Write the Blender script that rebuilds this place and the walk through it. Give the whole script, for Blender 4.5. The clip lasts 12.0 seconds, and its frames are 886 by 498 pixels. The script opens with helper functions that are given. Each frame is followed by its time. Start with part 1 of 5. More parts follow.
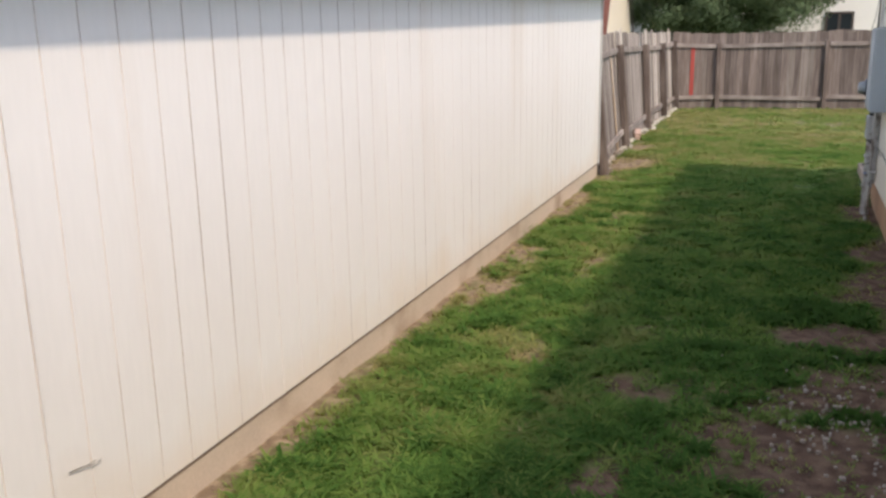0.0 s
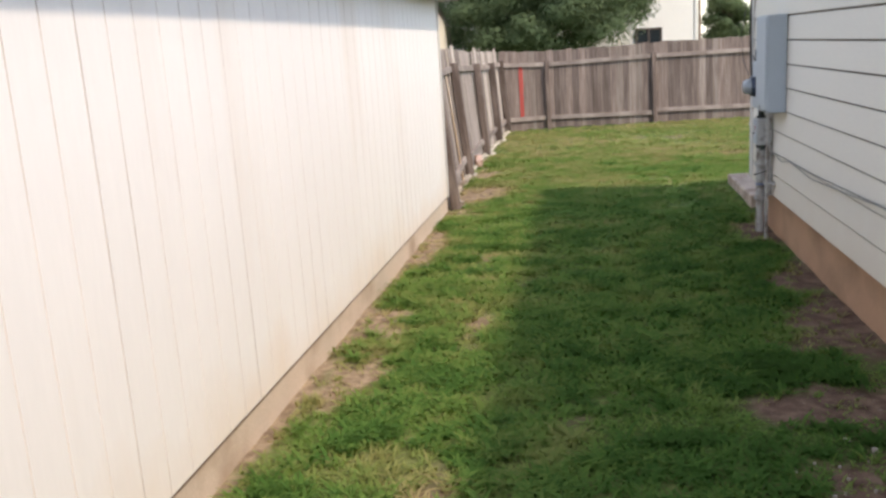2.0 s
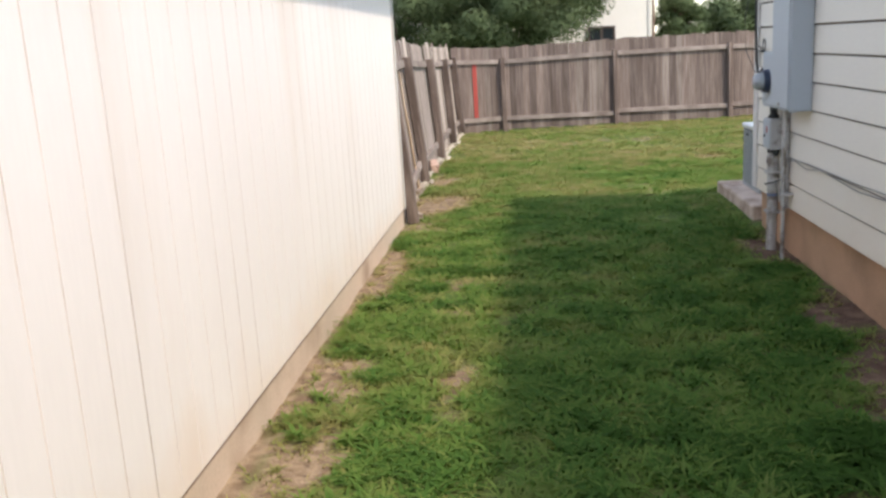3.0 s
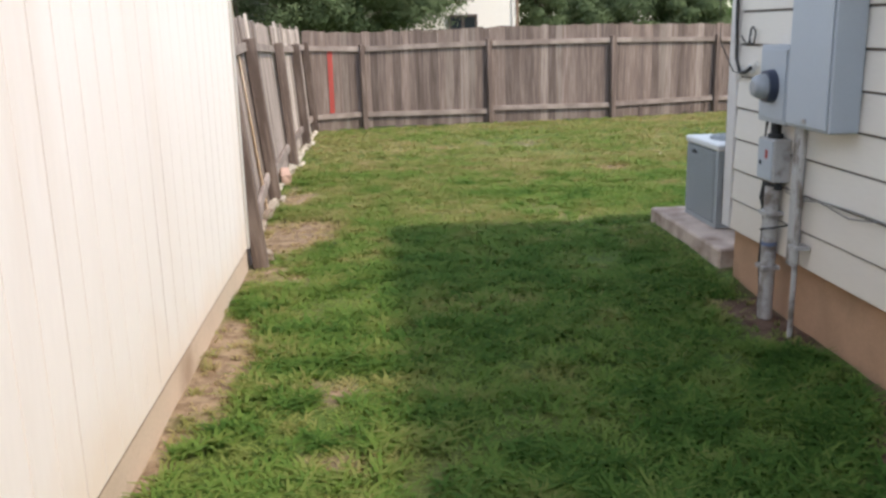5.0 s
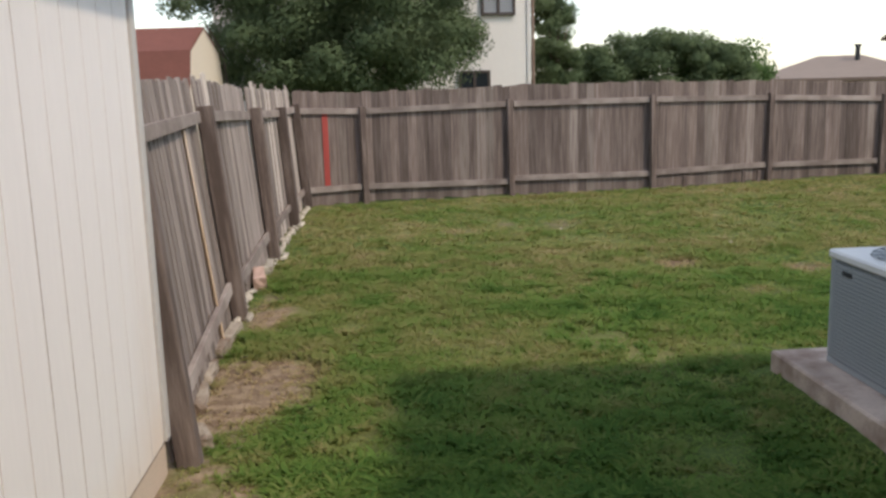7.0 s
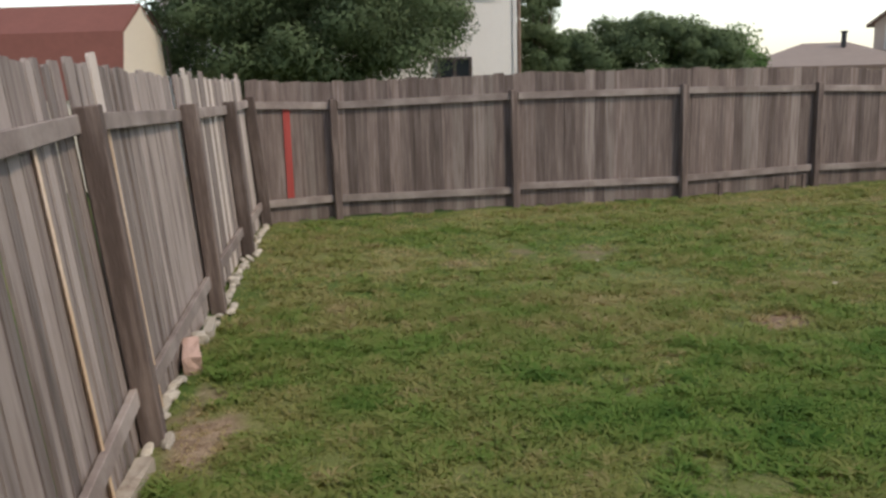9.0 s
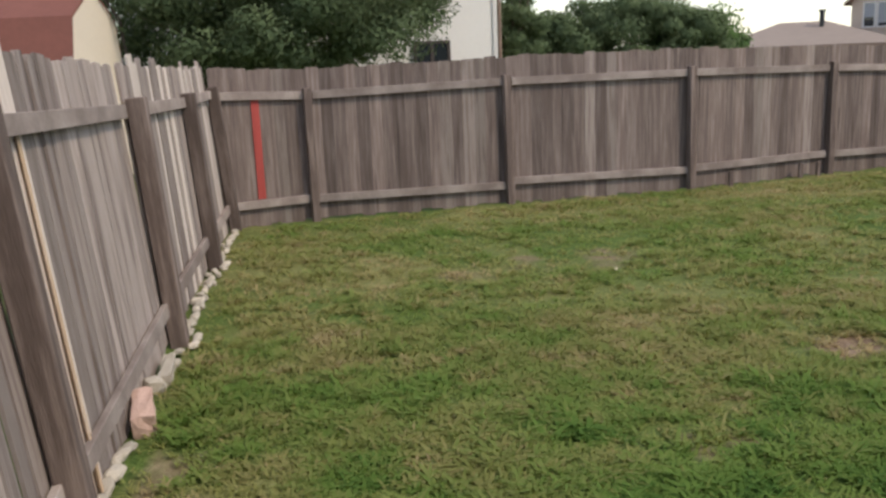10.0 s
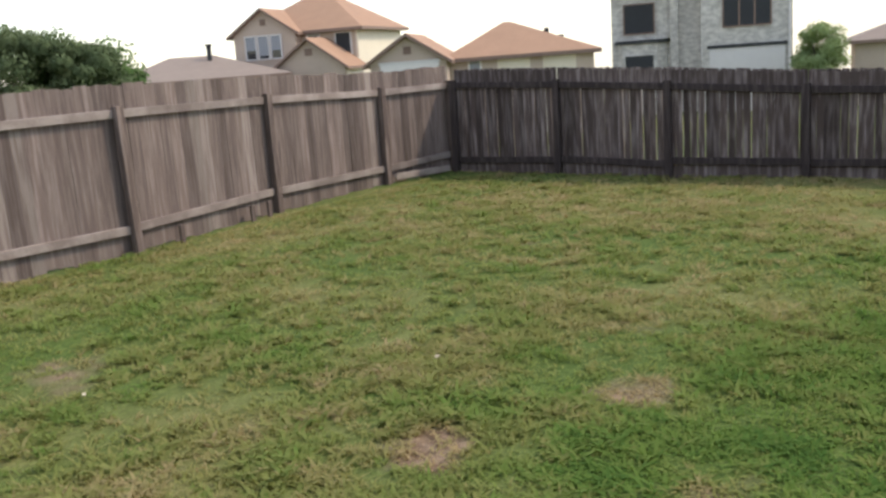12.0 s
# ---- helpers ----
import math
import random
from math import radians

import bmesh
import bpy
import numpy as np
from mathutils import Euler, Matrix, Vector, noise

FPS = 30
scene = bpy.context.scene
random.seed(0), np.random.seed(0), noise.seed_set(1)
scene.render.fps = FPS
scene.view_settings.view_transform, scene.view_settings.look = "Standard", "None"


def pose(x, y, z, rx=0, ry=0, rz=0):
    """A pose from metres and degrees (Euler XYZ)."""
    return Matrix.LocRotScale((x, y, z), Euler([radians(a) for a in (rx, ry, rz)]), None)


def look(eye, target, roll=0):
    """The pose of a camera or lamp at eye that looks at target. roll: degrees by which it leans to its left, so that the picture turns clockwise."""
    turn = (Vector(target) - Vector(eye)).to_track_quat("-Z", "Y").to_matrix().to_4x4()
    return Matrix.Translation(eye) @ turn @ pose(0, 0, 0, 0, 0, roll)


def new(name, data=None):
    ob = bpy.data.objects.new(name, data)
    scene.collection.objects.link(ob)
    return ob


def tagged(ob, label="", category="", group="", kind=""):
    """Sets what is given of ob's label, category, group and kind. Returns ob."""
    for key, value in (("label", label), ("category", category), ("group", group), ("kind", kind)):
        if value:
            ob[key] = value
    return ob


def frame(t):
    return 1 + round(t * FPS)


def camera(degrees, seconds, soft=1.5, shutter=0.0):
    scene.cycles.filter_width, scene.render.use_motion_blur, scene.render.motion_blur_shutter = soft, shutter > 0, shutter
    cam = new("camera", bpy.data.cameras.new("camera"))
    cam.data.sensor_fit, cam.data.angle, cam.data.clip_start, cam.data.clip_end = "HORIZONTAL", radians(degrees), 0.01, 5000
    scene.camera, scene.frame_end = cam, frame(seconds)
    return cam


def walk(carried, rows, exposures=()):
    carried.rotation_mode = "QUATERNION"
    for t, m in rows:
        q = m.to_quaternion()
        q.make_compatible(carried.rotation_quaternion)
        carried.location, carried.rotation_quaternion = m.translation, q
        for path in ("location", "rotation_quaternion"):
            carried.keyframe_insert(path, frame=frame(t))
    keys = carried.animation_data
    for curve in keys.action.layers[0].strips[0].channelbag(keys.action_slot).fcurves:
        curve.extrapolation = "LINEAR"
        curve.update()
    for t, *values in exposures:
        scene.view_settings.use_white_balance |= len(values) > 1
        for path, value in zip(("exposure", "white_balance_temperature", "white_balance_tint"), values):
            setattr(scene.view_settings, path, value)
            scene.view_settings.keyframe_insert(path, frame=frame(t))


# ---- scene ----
cam = camera(52.5, 12.0, soft=2.8)
PATH = [
    (0, (2.193, -2.12, 2.149), (1.503, -0.31, 1.648), -1.0),
    (0.5, (1.993, -1.739, 1.98), (1.508, 0.146, 1.52), -1.5),
    (1, (1.862, -1.437, 1.941), (1.445, 0.468, 1.499), -2.4),
    (1.5, (1.665, -0.904, 1.906), (1.292, 1.011, 1.469), -3.3),
    (2, (1.457, -0.285, 1.875), (1.139, 1.641, 1.439), -3.7),
    (2.5, (1.263, 0.404, 1.803), (1.001, 2.339, 1.37), -3.6),
    (3, (1.117, 1.053, 1.765), (0.924, 2.995, 1.325), -3.4),
    (5, (0.801, 3.494, 1.707), (0.948, 5.43, 1.23), -1.4),
    (5.5, (0.746, 4.066, 1.745), (0.944, 6.001, 1.279), -1.4),
    (6, (0.787, 4.681, 1.743), (0.987, 6.623, 1.308), -1.4),
    (6.5, (0.895, 5.315, 1.766), (1.054, 7.268, 1.368), -1.8),
    (7, (0.893, 5.938, 1.772), (1.03, 7.9, 1.409), -1.6),
    (9, (0.759, 8.551, 1.766), (0.974, 10.501, 1.377), -1.6),
    (9.5, (0.718, 9.136, 1.754), (0.954, 11.081, 1.351), -1.9),
    (10, (0.699, 9.66, 1.755), (0.972, 11.596, 1.333), -2.4),
    (10.5, (0.711, 10.213, 1.757), (1.135, 12.117, 1.317), -3.1),
    (11, (0.858, 10.778, 1.696), (1.56, 12.601, 1.268), -3.8),
    (11.5, (1.007, 11.116, 1.733), (2.05, 12.768, 1.305), -4.5),
    (12, (1.105, 11.461, 1.755), (2.484, 12.848, 1.335), -4.3),
]
walk(cam, [(t, look(eye, target, roll)) for t, eye, target, roll in PATH],
     [(t, e, 7500, 11) for t, e in ((0.0, 1.27), (1.0, 1.53), (2.0, 1.52), (3.0, 1.55), (5.0, 1.53), (5.5, 1.31), (7.0, 0.87), (9.0, 0.68), (10.0, 0.92), (10.5, 1.10), (11.0, 1.03), (12.0, 1.16))])

# ---- world, sun ----
SUN_WAY = Vector((1.77, -1.54, 2.6)).normalized()
world = bpy.data.worlds.new("world")
scene.world = world
world.use_nodes = True
wn = world.node_tree
sky = wn.nodes.new("ShaderNodeTexSky")
sky.sky_type = "NISHITA"
sky.sun_disc = False
sky.sun_elevation = math.asin(SUN_WAY.z)
sky.sun_rotation = math.atan2(SUN_WAY.x, SUN_WAY.y)
sky.air_density, sky.dust_density, sky.ozone_density = 1.0, 0.7, 2.6
veil = wn.nodes.new("ShaderNodeMix")
veil.data_type = "RGBA"
veil.inputs[0].default_value = 0.2
veil.inputs[7].default_value = (7.6, 8.2, 9.4, 1)
wn.links.new(sky.outputs[0], veil.inputs[6])
wn.links.new(veil.outputs[2], wn.nodes["Background"].inputs[0])
wn.nodes["Background"].inputs[1].default_value = 0.141
sun = new("sun", bpy.data.lights.new("sun", "SUN"))
sun.data.energy, sun.data.angle, sun.data.color = 1.30, radians(2.8), (1.0, 0.93, 0.84)
sun.matrix_world = look(SUN_WAY * 50, (0, 0, 0))


# ---- materials ----
def mat(name, color, rough=0.8, metal=0.0, var=0.15, scale=4.0, fine=60.0, bump=0.2, stretch=(1, 1, 1),
        second=None, mix_at=(0.45, 0.65), per_object=0.0, spec=0.5, dark=None, dark_scale=2.0, dark_at=(0.55, 0.75)):
    """Noise at two scales over a base colour; second: a colour that shows in patches; dark: a stain colour."""
    m = bpy.data.materials.new(name)
    m.use_nodes = True
    n, l = m.node_tree.nodes, m.node_tree.links
    b = n["Principled BSDF"]
    b.inputs["Roughness"].default_value, b.inputs["Metallic"].default_value = rough, metal
    b.inputs["Specular IOR Level"].default_value = spec
    tc = n.new("ShaderNodeTexCoord")
    mp = n.new("ShaderNodeMapping")
    mp.inputs["Scale"].default_value = stretch
    geo = n.new("ShaderNodeNewGeometry")
    if per_object:
        oi = n.new("ShaderNodeObjectInfo")
        off = n.new("ShaderNodeVectorMath")
        off.operation = "MULTIPLY_ADD"
        l.new(oi.outputs["Random"], off.inputs[0])
        off.inputs[1].default_value = (37.0, 53.0, 71.0)
        l.new(tc.outputs["Object"], off.inputs[2])
        l.new(off.outputs[0], mp.inputs[0])
    else:
        l.new(geo.outputs["Position"], mp.inputs[0])

    def noise_node(s, detail=4.0):
        t = n.new("ShaderNodeTexNoise")
        t.inputs["Scale"].default_value, t.inputs["Detail"].default_value = s, detail
        l.new(mp.outputs[0], t.inputs["Vector"])
        return t

    def ramp(src, lo, hi):
        r = n.new("ShaderNodeMapRange")
        r.inputs[1].default_value, r.inputs[2].default_value = lo, hi
        l.new(src, r.inputs[0])
        return r.outputs[0]

    def mixed(fac, a, c, kind="MIX"):
        x = n.new("ShaderNodeMix")
        x.data_type, x.blend_type = "RGBA", kind
        for sock, v in ((x.inputs[0], fac), (x.inputs[6], a), (x.inputs[7], c)):
            if isinstance(v, (int, float)):
                sock.default_value = v
            elif isinstance(v, tuple):
                sock.default_value = (*v, 1)
            else:
                l.new(v, sock)
        return x.outputs[2]

    big, small = noise_node(scale), noise_node(fine)
    col = color
    if second:
        col = mixed(ramp(big.outputs[0], *mix_at), color, second)
    if dark:
        col = mixed(ramp(noise_node(dark_scale, 6).outputs[0], *dark_at), col, dark)
    v = n.new("ShaderNodeMath")
    v.operation = "ADD"
    l.new(ramp(big.outputs[0], 0.25, 0.75), v.inputs[0])
    l.new(ramp(small.outputs[0], 0.25, 0.75), v.inputs[1])
    r = n.new("ShaderNodeMapRange")
    r.inputs[2].default_value = 2.0
    r.inputs[3].default_value, r.inputs[4].default_value = 1 - var, 1 + var
    l.new(v.outputs[0], r.inputs[0])
    out = r.outputs[0]
    if per_object:
        oi = n.new("ShaderNodeObjectInfo")
        q = n.new("ShaderNodeMapRange")
        q.inputs[3].default_value, q.inputs[4].default_value = 1 - per_object, 1 + per_object
        l.new(oi.outputs["Random"], q.inputs[0])
        mu = n.new("ShaderNodeMath")
        mu.operation = "MULTIPLY"
        l.new(out, mu.inputs[0])
        l.new(q.outputs[0], mu.inputs[1])
        out = mu.outputs[0]
    sc = n.new("ShaderNodeVectorMath")
    sc.operation = "SCALE"
    if isinstance(col, tuple):
        sc.inputs[0].default_value = col
    else:
        l.new(col, sc.inputs[0])
    l.new(out, sc.inputs["Scale"])
    l.new(sc.outputs[0], b.inputs["Base Color"])
    if bump:
        bu = n.new("ShaderNodeBump")
        bu.inputs["Strength"].default_value, bu.inputs["Distance"].default_value = bump, 0.01
        l.new(small.outputs[0], bu.inputs["Height"])
        l.new(bu.outputs[0], b.inputs["Normal"])
    return m


M_PANEL = mat("painted_panel", (0.79, 0.735, 0.70), 0.6, var=0.04, scale=1.5, fine=40, bump=0.08, stretch=(1, 1, 0.15),
              dark=(0.70, 0.60, 0.52), dark_scale=1.6, dark_at=(0.58, 0.9))


def splash(m, colour, low, high, most):
    """Rain-splashed soil on the lowest part of a wall, with an uneven upper edge."""
    n, l = m.node_tree.nodes, m.node_tree.links
    b = n["Principled BSDF"]
    src = b.inputs["Base Color"].links[0].from_socket
    geo, sep, t = n.new("ShaderNodeNewGeometry"), n.new("ShaderNodeSeparateXYZ"), n.new("ShaderNodeTexNoise")
    t.inputs["Scale"].default_value, t.inputs["Detail"].default_value = 2.2, 5
    l.new(geo.outputs["Position"], sep.inputs[0])
    l.new(geo.outputs["Position"], t.inputs["Vector"])
    add = n.new("ShaderNodeMath")
    add.operation, add.inputs[1].default_value = "MULTIPLY_ADD", 0.7
    l.new(t.outputs[0], add.inputs[0])
    l.new(sep.outputs[2], add.inputs[2])
    r = n.new("ShaderNodeMapRange")
    r.inputs[1].default_value, r.inputs[2].default_value = low + 0.35, high + 0.35
    r.inputs[3].default_value, r.inputs[4].default_value = most, 0.0
    l.new(add.outputs[0], r.inputs[0])
    x = n.new("ShaderNodeMix")
    x.data_type = "RGBA"
    l.new(r.outputs[0], x.inputs[0])
    l.new(src, x.inputs[6])
    x.inputs[7].default_value = (*colour, 1)
    l.new(x.outputs[2], b.inputs["Base Color"])


splash(M_PANEL, (0.72, 0.54, 0.40), 0.12, 0.50, 0.45)
M_GROOVE = mat("groove_dirt", (0.71, 0.64, 0.595), 0.9, var=0.12, scale=1.3, stretch=(1, 1, 0.6), second=(0.36, 0.29, 0.24), mix_at=(0.47, 0.75))
M_BASE_L = mat("rendered_base", (0.54, 0.42, 0.325), 0.9, var=0.15, scale=3, dark=(0.30, 0.20, 0.13), dark_at=(0.5, 0.8))
M_BASE_R = mat("concrete_base", (0.42, 0.25, 0.155), 0.9, var=0.15, scale=2.5, dark=(0.25, 0.15, 0.09), dark_at=(0.5, 0.8))
M_SIDING = mat("lap_siding_paint", (0.66, 0.62, 0.56), 0.55, var=0.05, scale=2, fine=80, bump=0.06, stretch=(1, 0.15, 1))
splash(M_SIDING, (0.62, 0.50, 0.39), 0.40, 0.85, 0.35)
# dark colour that draws the shadow lines under the siding laps
M_LAP_SHADE = mat("lap_shadow_line", (0.16, 0.14, 0.13), 0.9, var=0.2)
M_TRIM = mat("trim_paint", (0.60, 0.57, 0.55), 0.55, var=0.06, scale=3, fine=60, bump=0.05)
M_CORNER = mat("corner_paint", (0.50, 0.47, 0.44), 0.6, var=0.1, scale=3, fine=60, bump=0.05)
M_FASCIA = mat("fascia_wood", (0.20, 0.13, 0.10), 0.7, var=0.2)
M_SHINGLE = mat("brown_shingle", (0.12, 0.095, 0.08), 0.95, var=0.3, scale=6, fine=30)
M_WOOD = mat("weathered_cedar", (0.150, 0.113, 0.099), 0.9, var=0.20, scale=5, fine=40, bump=0.5, stretch=(6.0, 6.0, 0.35),
             second=(0.225, 0.18, 0.16), mix_at=(0.42, 0.75), per_object=0.35, spec=0.2, dark=(0.085, 0.064, 0.056), dark_scale=3.0, dark_at=(0.55, 0.75))
M_WOOD_G = mat("grey_streak_cedar", (0.26, 0.215, 0.190), 0.9, var=0.22, scale=5, fine=55, bump=0.5, stretch=(6.0, 6.0, 0.35), per_object=0.2, spec=0.2,
               second=(0.165, 0.128, 0.113), mix_at=(0.45, 0.62))
M_WOOD_S = mat("silvered_cedar", (0.31, 0.258, 0.230), 0.9, var=0.24, scale=5, fine=55, bump=0.6, stretch=(3.0, 3.0, 0.25),
               second=(0.17, 0.132, 0.115), mix_at=(0.45, 0.72), per_object=0.36, spec=0.2, dark=(0.10, 0.076, 0.066), dark_scale=3.4, dark_at=(0.54, 0.72))
# pale cedar, brightened as if sun caught the edges of twisted pickets
M_WOOD_P = mat("sunlit_pale_cedar", (0.56, 0.48, 0.42), 0.9, var=0.22, scale=5, fine=55, bump=0.5, stretch=(3.0, 3.0, 0.25),
               second=(0.34, 0.28, 0.24), mix_at=(0.5, 0.75), per_object=0.15, spec=0.2)
M_WOOD_R = mat("raw_split_cedar", (0.52, 0.38, 0.26), 0.9, var=0.2, scale=5, fine=45, bump=0.5, stretch=(4, 4, 0.35),
               second=(0.60, 0.50, 0.41), mix_at=(0.45, 0.7), per_object=0.15, spec=0.2)
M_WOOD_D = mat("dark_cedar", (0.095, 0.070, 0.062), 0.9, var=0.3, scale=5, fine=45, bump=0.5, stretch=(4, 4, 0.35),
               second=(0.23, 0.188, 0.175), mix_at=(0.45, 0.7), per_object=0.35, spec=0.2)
M_POST = mat("grey_post_wood", (0.115, 0.085, 0.073), 0.9, var=0.25, scale=5, fine=40, bump=0.5, stretch=(4, 4, 0.35),
             second=(0.20, 0.155, 0.135), mix_at=(0.45, 0.7), per_object=0.2, spec=0.2)
# post wood darkened to carry the shade on the backlit fence
M_POST_D = mat("shaded_post_wood", (0.050, 0.038, 0.036), 0.9, var=0.25, scale=5, fine=40, bump=0.5, stretch=(4, 4, 0.35), second=(0.09, 0.07, 0.065), mix_at=(0.45, 0.7), spec=0.2)
M_RAIL = mat("grey_rail_wood", (0.215, 0.17, 0.15), 0.9, var=0.2, scale=3, fine=40, bump=0.5,
             second=(0.32, 0.27, 0.24), mix_at=(0.4, 0.7), per_object=0.15, spec=0.2)
M_RED = mat("red_stained_cedar", (0.36, 0.055, 0.045), 0.8, var=0.2, scale=5, fine=45, bump=0.3, stretch=(4, 4, 0.35))
M_STONE = mat("pale_limestone", (0.45, 0.395, 0.32), 0.9, var=0.2, scale=9, fine=60, bump=0.5, per_object=0.25)
M_CURB = mat("dirty_curb", (0.36, 0.30, 0.235), 0.9, var=0.2, scale=9, fine=60, bump=0.5, dark=(0.20, 0.14, 0.10), dark_scale=7, dark_at=(0.45, 0.62))
M_GRAVEL = mat("dull_gravel", (0.36, 0.31, 0.265), 0.9, var=0.35, scale=14, fine=60, bump=0.4)
M_PINK = mat("pink_stone", (0.48, 0.32, 0.26), 0.9, var=0.2, scale=9, fine=60, bump=0.5)
M_CONC = mat("concrete_slab", (0.54, 0.43, 0.355), 0.9, var=0.2, scale=4, fine=50, bump=0.5, dark=(0.24, 0.16, 0.12), dark_scale=3.5, dark_at=(0.46, 0.68))
M_BOX = mat("grey_steel_box", (0.37, 0.41, 0.45), 0.45, metal=0.0, var=0.05, scale=3, fine=50, bump=0.03)
M_CONDUIT = mat("grey_conduit", (0.43, 0.42, 0.41), 0.6, var=0.15, dark=(0.16, 0.13, 0.11), dark_scale=9, dark_at=(0.5, 0.68))
M_CABLE = mat("black_cable", (0.02, 0.02, 0.022), 0.6, var=0.1)
M_GREY_CABLE = mat("grey_cable", (0.20, 0.19, 0.18), 0.6, var=0.3, scale=8)
M_TAPE = mat("blue_tape", (0.12, 0.16, 0.26), 0.6, var=0.1)
M_WHITE_CABLE = mat("white_cable", (0.6, 0.6, 0.58), 0.6, var=0.1)
# pale base colour holds the sky's reflection in the glass dome
M_METER = mat("meter_dome_reflection", (0.30, 0.32, 0.34), 0.12, var=0.05, bump=0)
# dark base colour holds the meter's shaded side
M_RING = mat("meter_ring_shade", (0.03, 0.04, 0.07), 0.35, var=0.05, bump=0)
M_AC = mat("condenser_paint", (0.32, 0.35, 0.36), 0.5, var=0.06, scale=3, bump=0.03)
# condenser paint darkened for the shade between the slats
M_AC_D = mat("condenser_slat_shade", (0.13, 0.145, 0.15), 0.6, var=0.15, scale=5, bump=0.03)
M_AC_TOP = mat("condenser_top", (0.66, 0.66, 0.64), 0.5, var=0.06, scale=3, bump=0.03)
M_BLACK = mat("dark_recess", (0.025, 0.027, 0.03), 0.8, var=0.2)
M_BRONZE = mat("bronze_frame", (0.05, 0.035, 0.03), 0.5, var=0.1, bump=0)
M_BLIND = mat("white_blind", (0.24, 0.25, 0.27), 0.6, var=0.05, bump=0)
M_SHED = mat("shed_wall_paint", (0.66, 0.57, 0.47), 0.8, var=0.05, scale=1.0, fine=12, bump=0.1)
M_TAN = mat("tan_brick", (0.46, 0.36, 0.29), 0.9, var=0.1, scale=1.0, fine=12, bump=0.1)
M_CREAM = mat("cream_siding", (0.68, 0.60, 0.48), 0.8, var=0.05, scale=1.0, fine=12, bump=0.1)
M_WHITE = mat("white_siding", (0.70, 0.66, 0.63), 0.8, var=0.04, scale=1.0, fine=12, bump=0.05)
M_ORANGE = mat("orange_shingle", (0.33, 0.195, 0.125), 0.9, var=0.12, scale=1.5, fine=9, bump=0.1)
M_GREYROOF = mat("grey_brown_shingle", (0.235, 0.185, 0.155), 0.9, var=0.12, scale=1.5, fine=9, bump=0.1)
M_REDROOF = mat("red_brown_shingle", (0.17, 0.06, 0.045), 0.9, var=0.15, scale=2, fine=14, bump=0.1)
M_LIME = mat("limestone_facing", (0.42, 0.39, 0.355), 0.9, var=0.25, scale=3.0, fine=11, bump=0.3, stretch=(1, 1, 1.7),
             second=(0.53, 0.50, 0.455), mix_at=(0.4, 0.62))
M_BARK = mat("bark", (0.10, 0.075, 0.055), 0.95, var=0.3, stretch=(3, 3, 0.5))


def attr_mat(name, stops, rough=0.85, var=0.2, transl=0.0):
    """Colour by the mesh's own 'tint' value, from 0 to 1, with noise over it."""
    m = bpy.data.materials.new(name)
    m.use_nodes = True
    n, l = m.node_tree.nodes, m.node_tree.links
    b = n["Principled BSDF"]
    b.inputs["Roughness"].default_value = rough
    b.inputs["Specular IOR Level"].default_value = 0.1
    a = n.new("ShaderNodeAttribute")
    a.attribute_name = "tint"
    cr = n.new("ShaderNodeValToRGB")
    e = cr.color_ramp.elements
    e[0].position, e[0].color = stops[0][0], (*stops[0][1], 1)
    e[1].position, e[1].color = stops[-1][0], (*stops[-1][1], 1)
    for p, c in stops[1:-1]:
        e.new(p).color = (*c, 1)
    l.new(a.outputs["Fac"], cr.inputs[0])
    l.new(cr.outputs[0], b.inputs["Base Color"])
    if transl:
        t = n.new("ShaderNodeBsdfTranslucent")
        mx = n.new("ShaderNodeMixShader")
        mx.inputs[0].default_value = transl
        l.new(cr.outputs[0], t.inputs[0])
        l.new(b.outputs[0], mx.inputs[1])
        l.new(t.outputs[0], mx.inputs[2])
        l.new(mx.outputs[0], n["Material Output"].inputs[0])
    return m


# the darkest stop serves the shade painted into the grass near the house
M_BLADE = attr_mat("grass_blades", [(0.0, (0.058, 0.128, 0.026)), (0.14, (0.088, 0.188, 0.042)), (0.35, (0.172, 0.272, 0.065)), (0.65, (0.30, 0.305, 0.11)), (1.0, (0.46, 0.36, 0.20))], transl=0.5)
M_LEAF = attr_mat("tree_leaves", [(0.0, (0.055, 0.082, 0.04)), (0.6, (0.115, 0.155, 0.078)), (1.0, (0.20, 0.24, 0.14))], transl=0.2)
M_LEAF_M = attr_mat("mid_leaves", [(0.0, (0.06, 0.11, 0.04)), (0.6, (0.115, 0.19, 0.065)), (1.0, (0.20, 0.27, 0.11))], transl=0.2)
M_LEAF_L = attr_mat("light_leaves", [(0.0, (0.16, 0.22, 0.09)), (0.6, (0.26, 0.34, 0.15)), (1.0, (0.38, 0.45, 0.23))], transl=0.2)


def glass_mat():
    m = bpy.data.materials.new("window_glass")
    m.use_nodes = True
    b = m.node_tree.nodes["Principled BSDF"]
    b.inputs["Base Color"].default_value = (0.02, 0.025, 0.03, 1)
    b.inputs["Roughness"].default_value = 0.05
    return m


M_GLASS = glass_mat()


# ---- small helpers ----
def part(name, bm, material, parent=None, label="", at=None):
    me = bpy.data.meshes.new(name)
    bm.normal_update()
    bm.to_mesh(me)
    bm.free()
    me.materials.append(material)
    if name in ("roof", "gable_roof", "garage_roof"):
        me.materials.append(M_FASCIA)
    ob = new(name, me)
    if parent:
        ob.parent = parent
    if at is not None:
        ob.matrix_basis = at if isinstance(at, Matrix) else Matrix.Translation(at)
    return tagged(ob, label)


def shared(name, me, parent, at):
    ob = new(name, me)
    ob.parent = parent
    ob.matrix_basis = at
    return ob


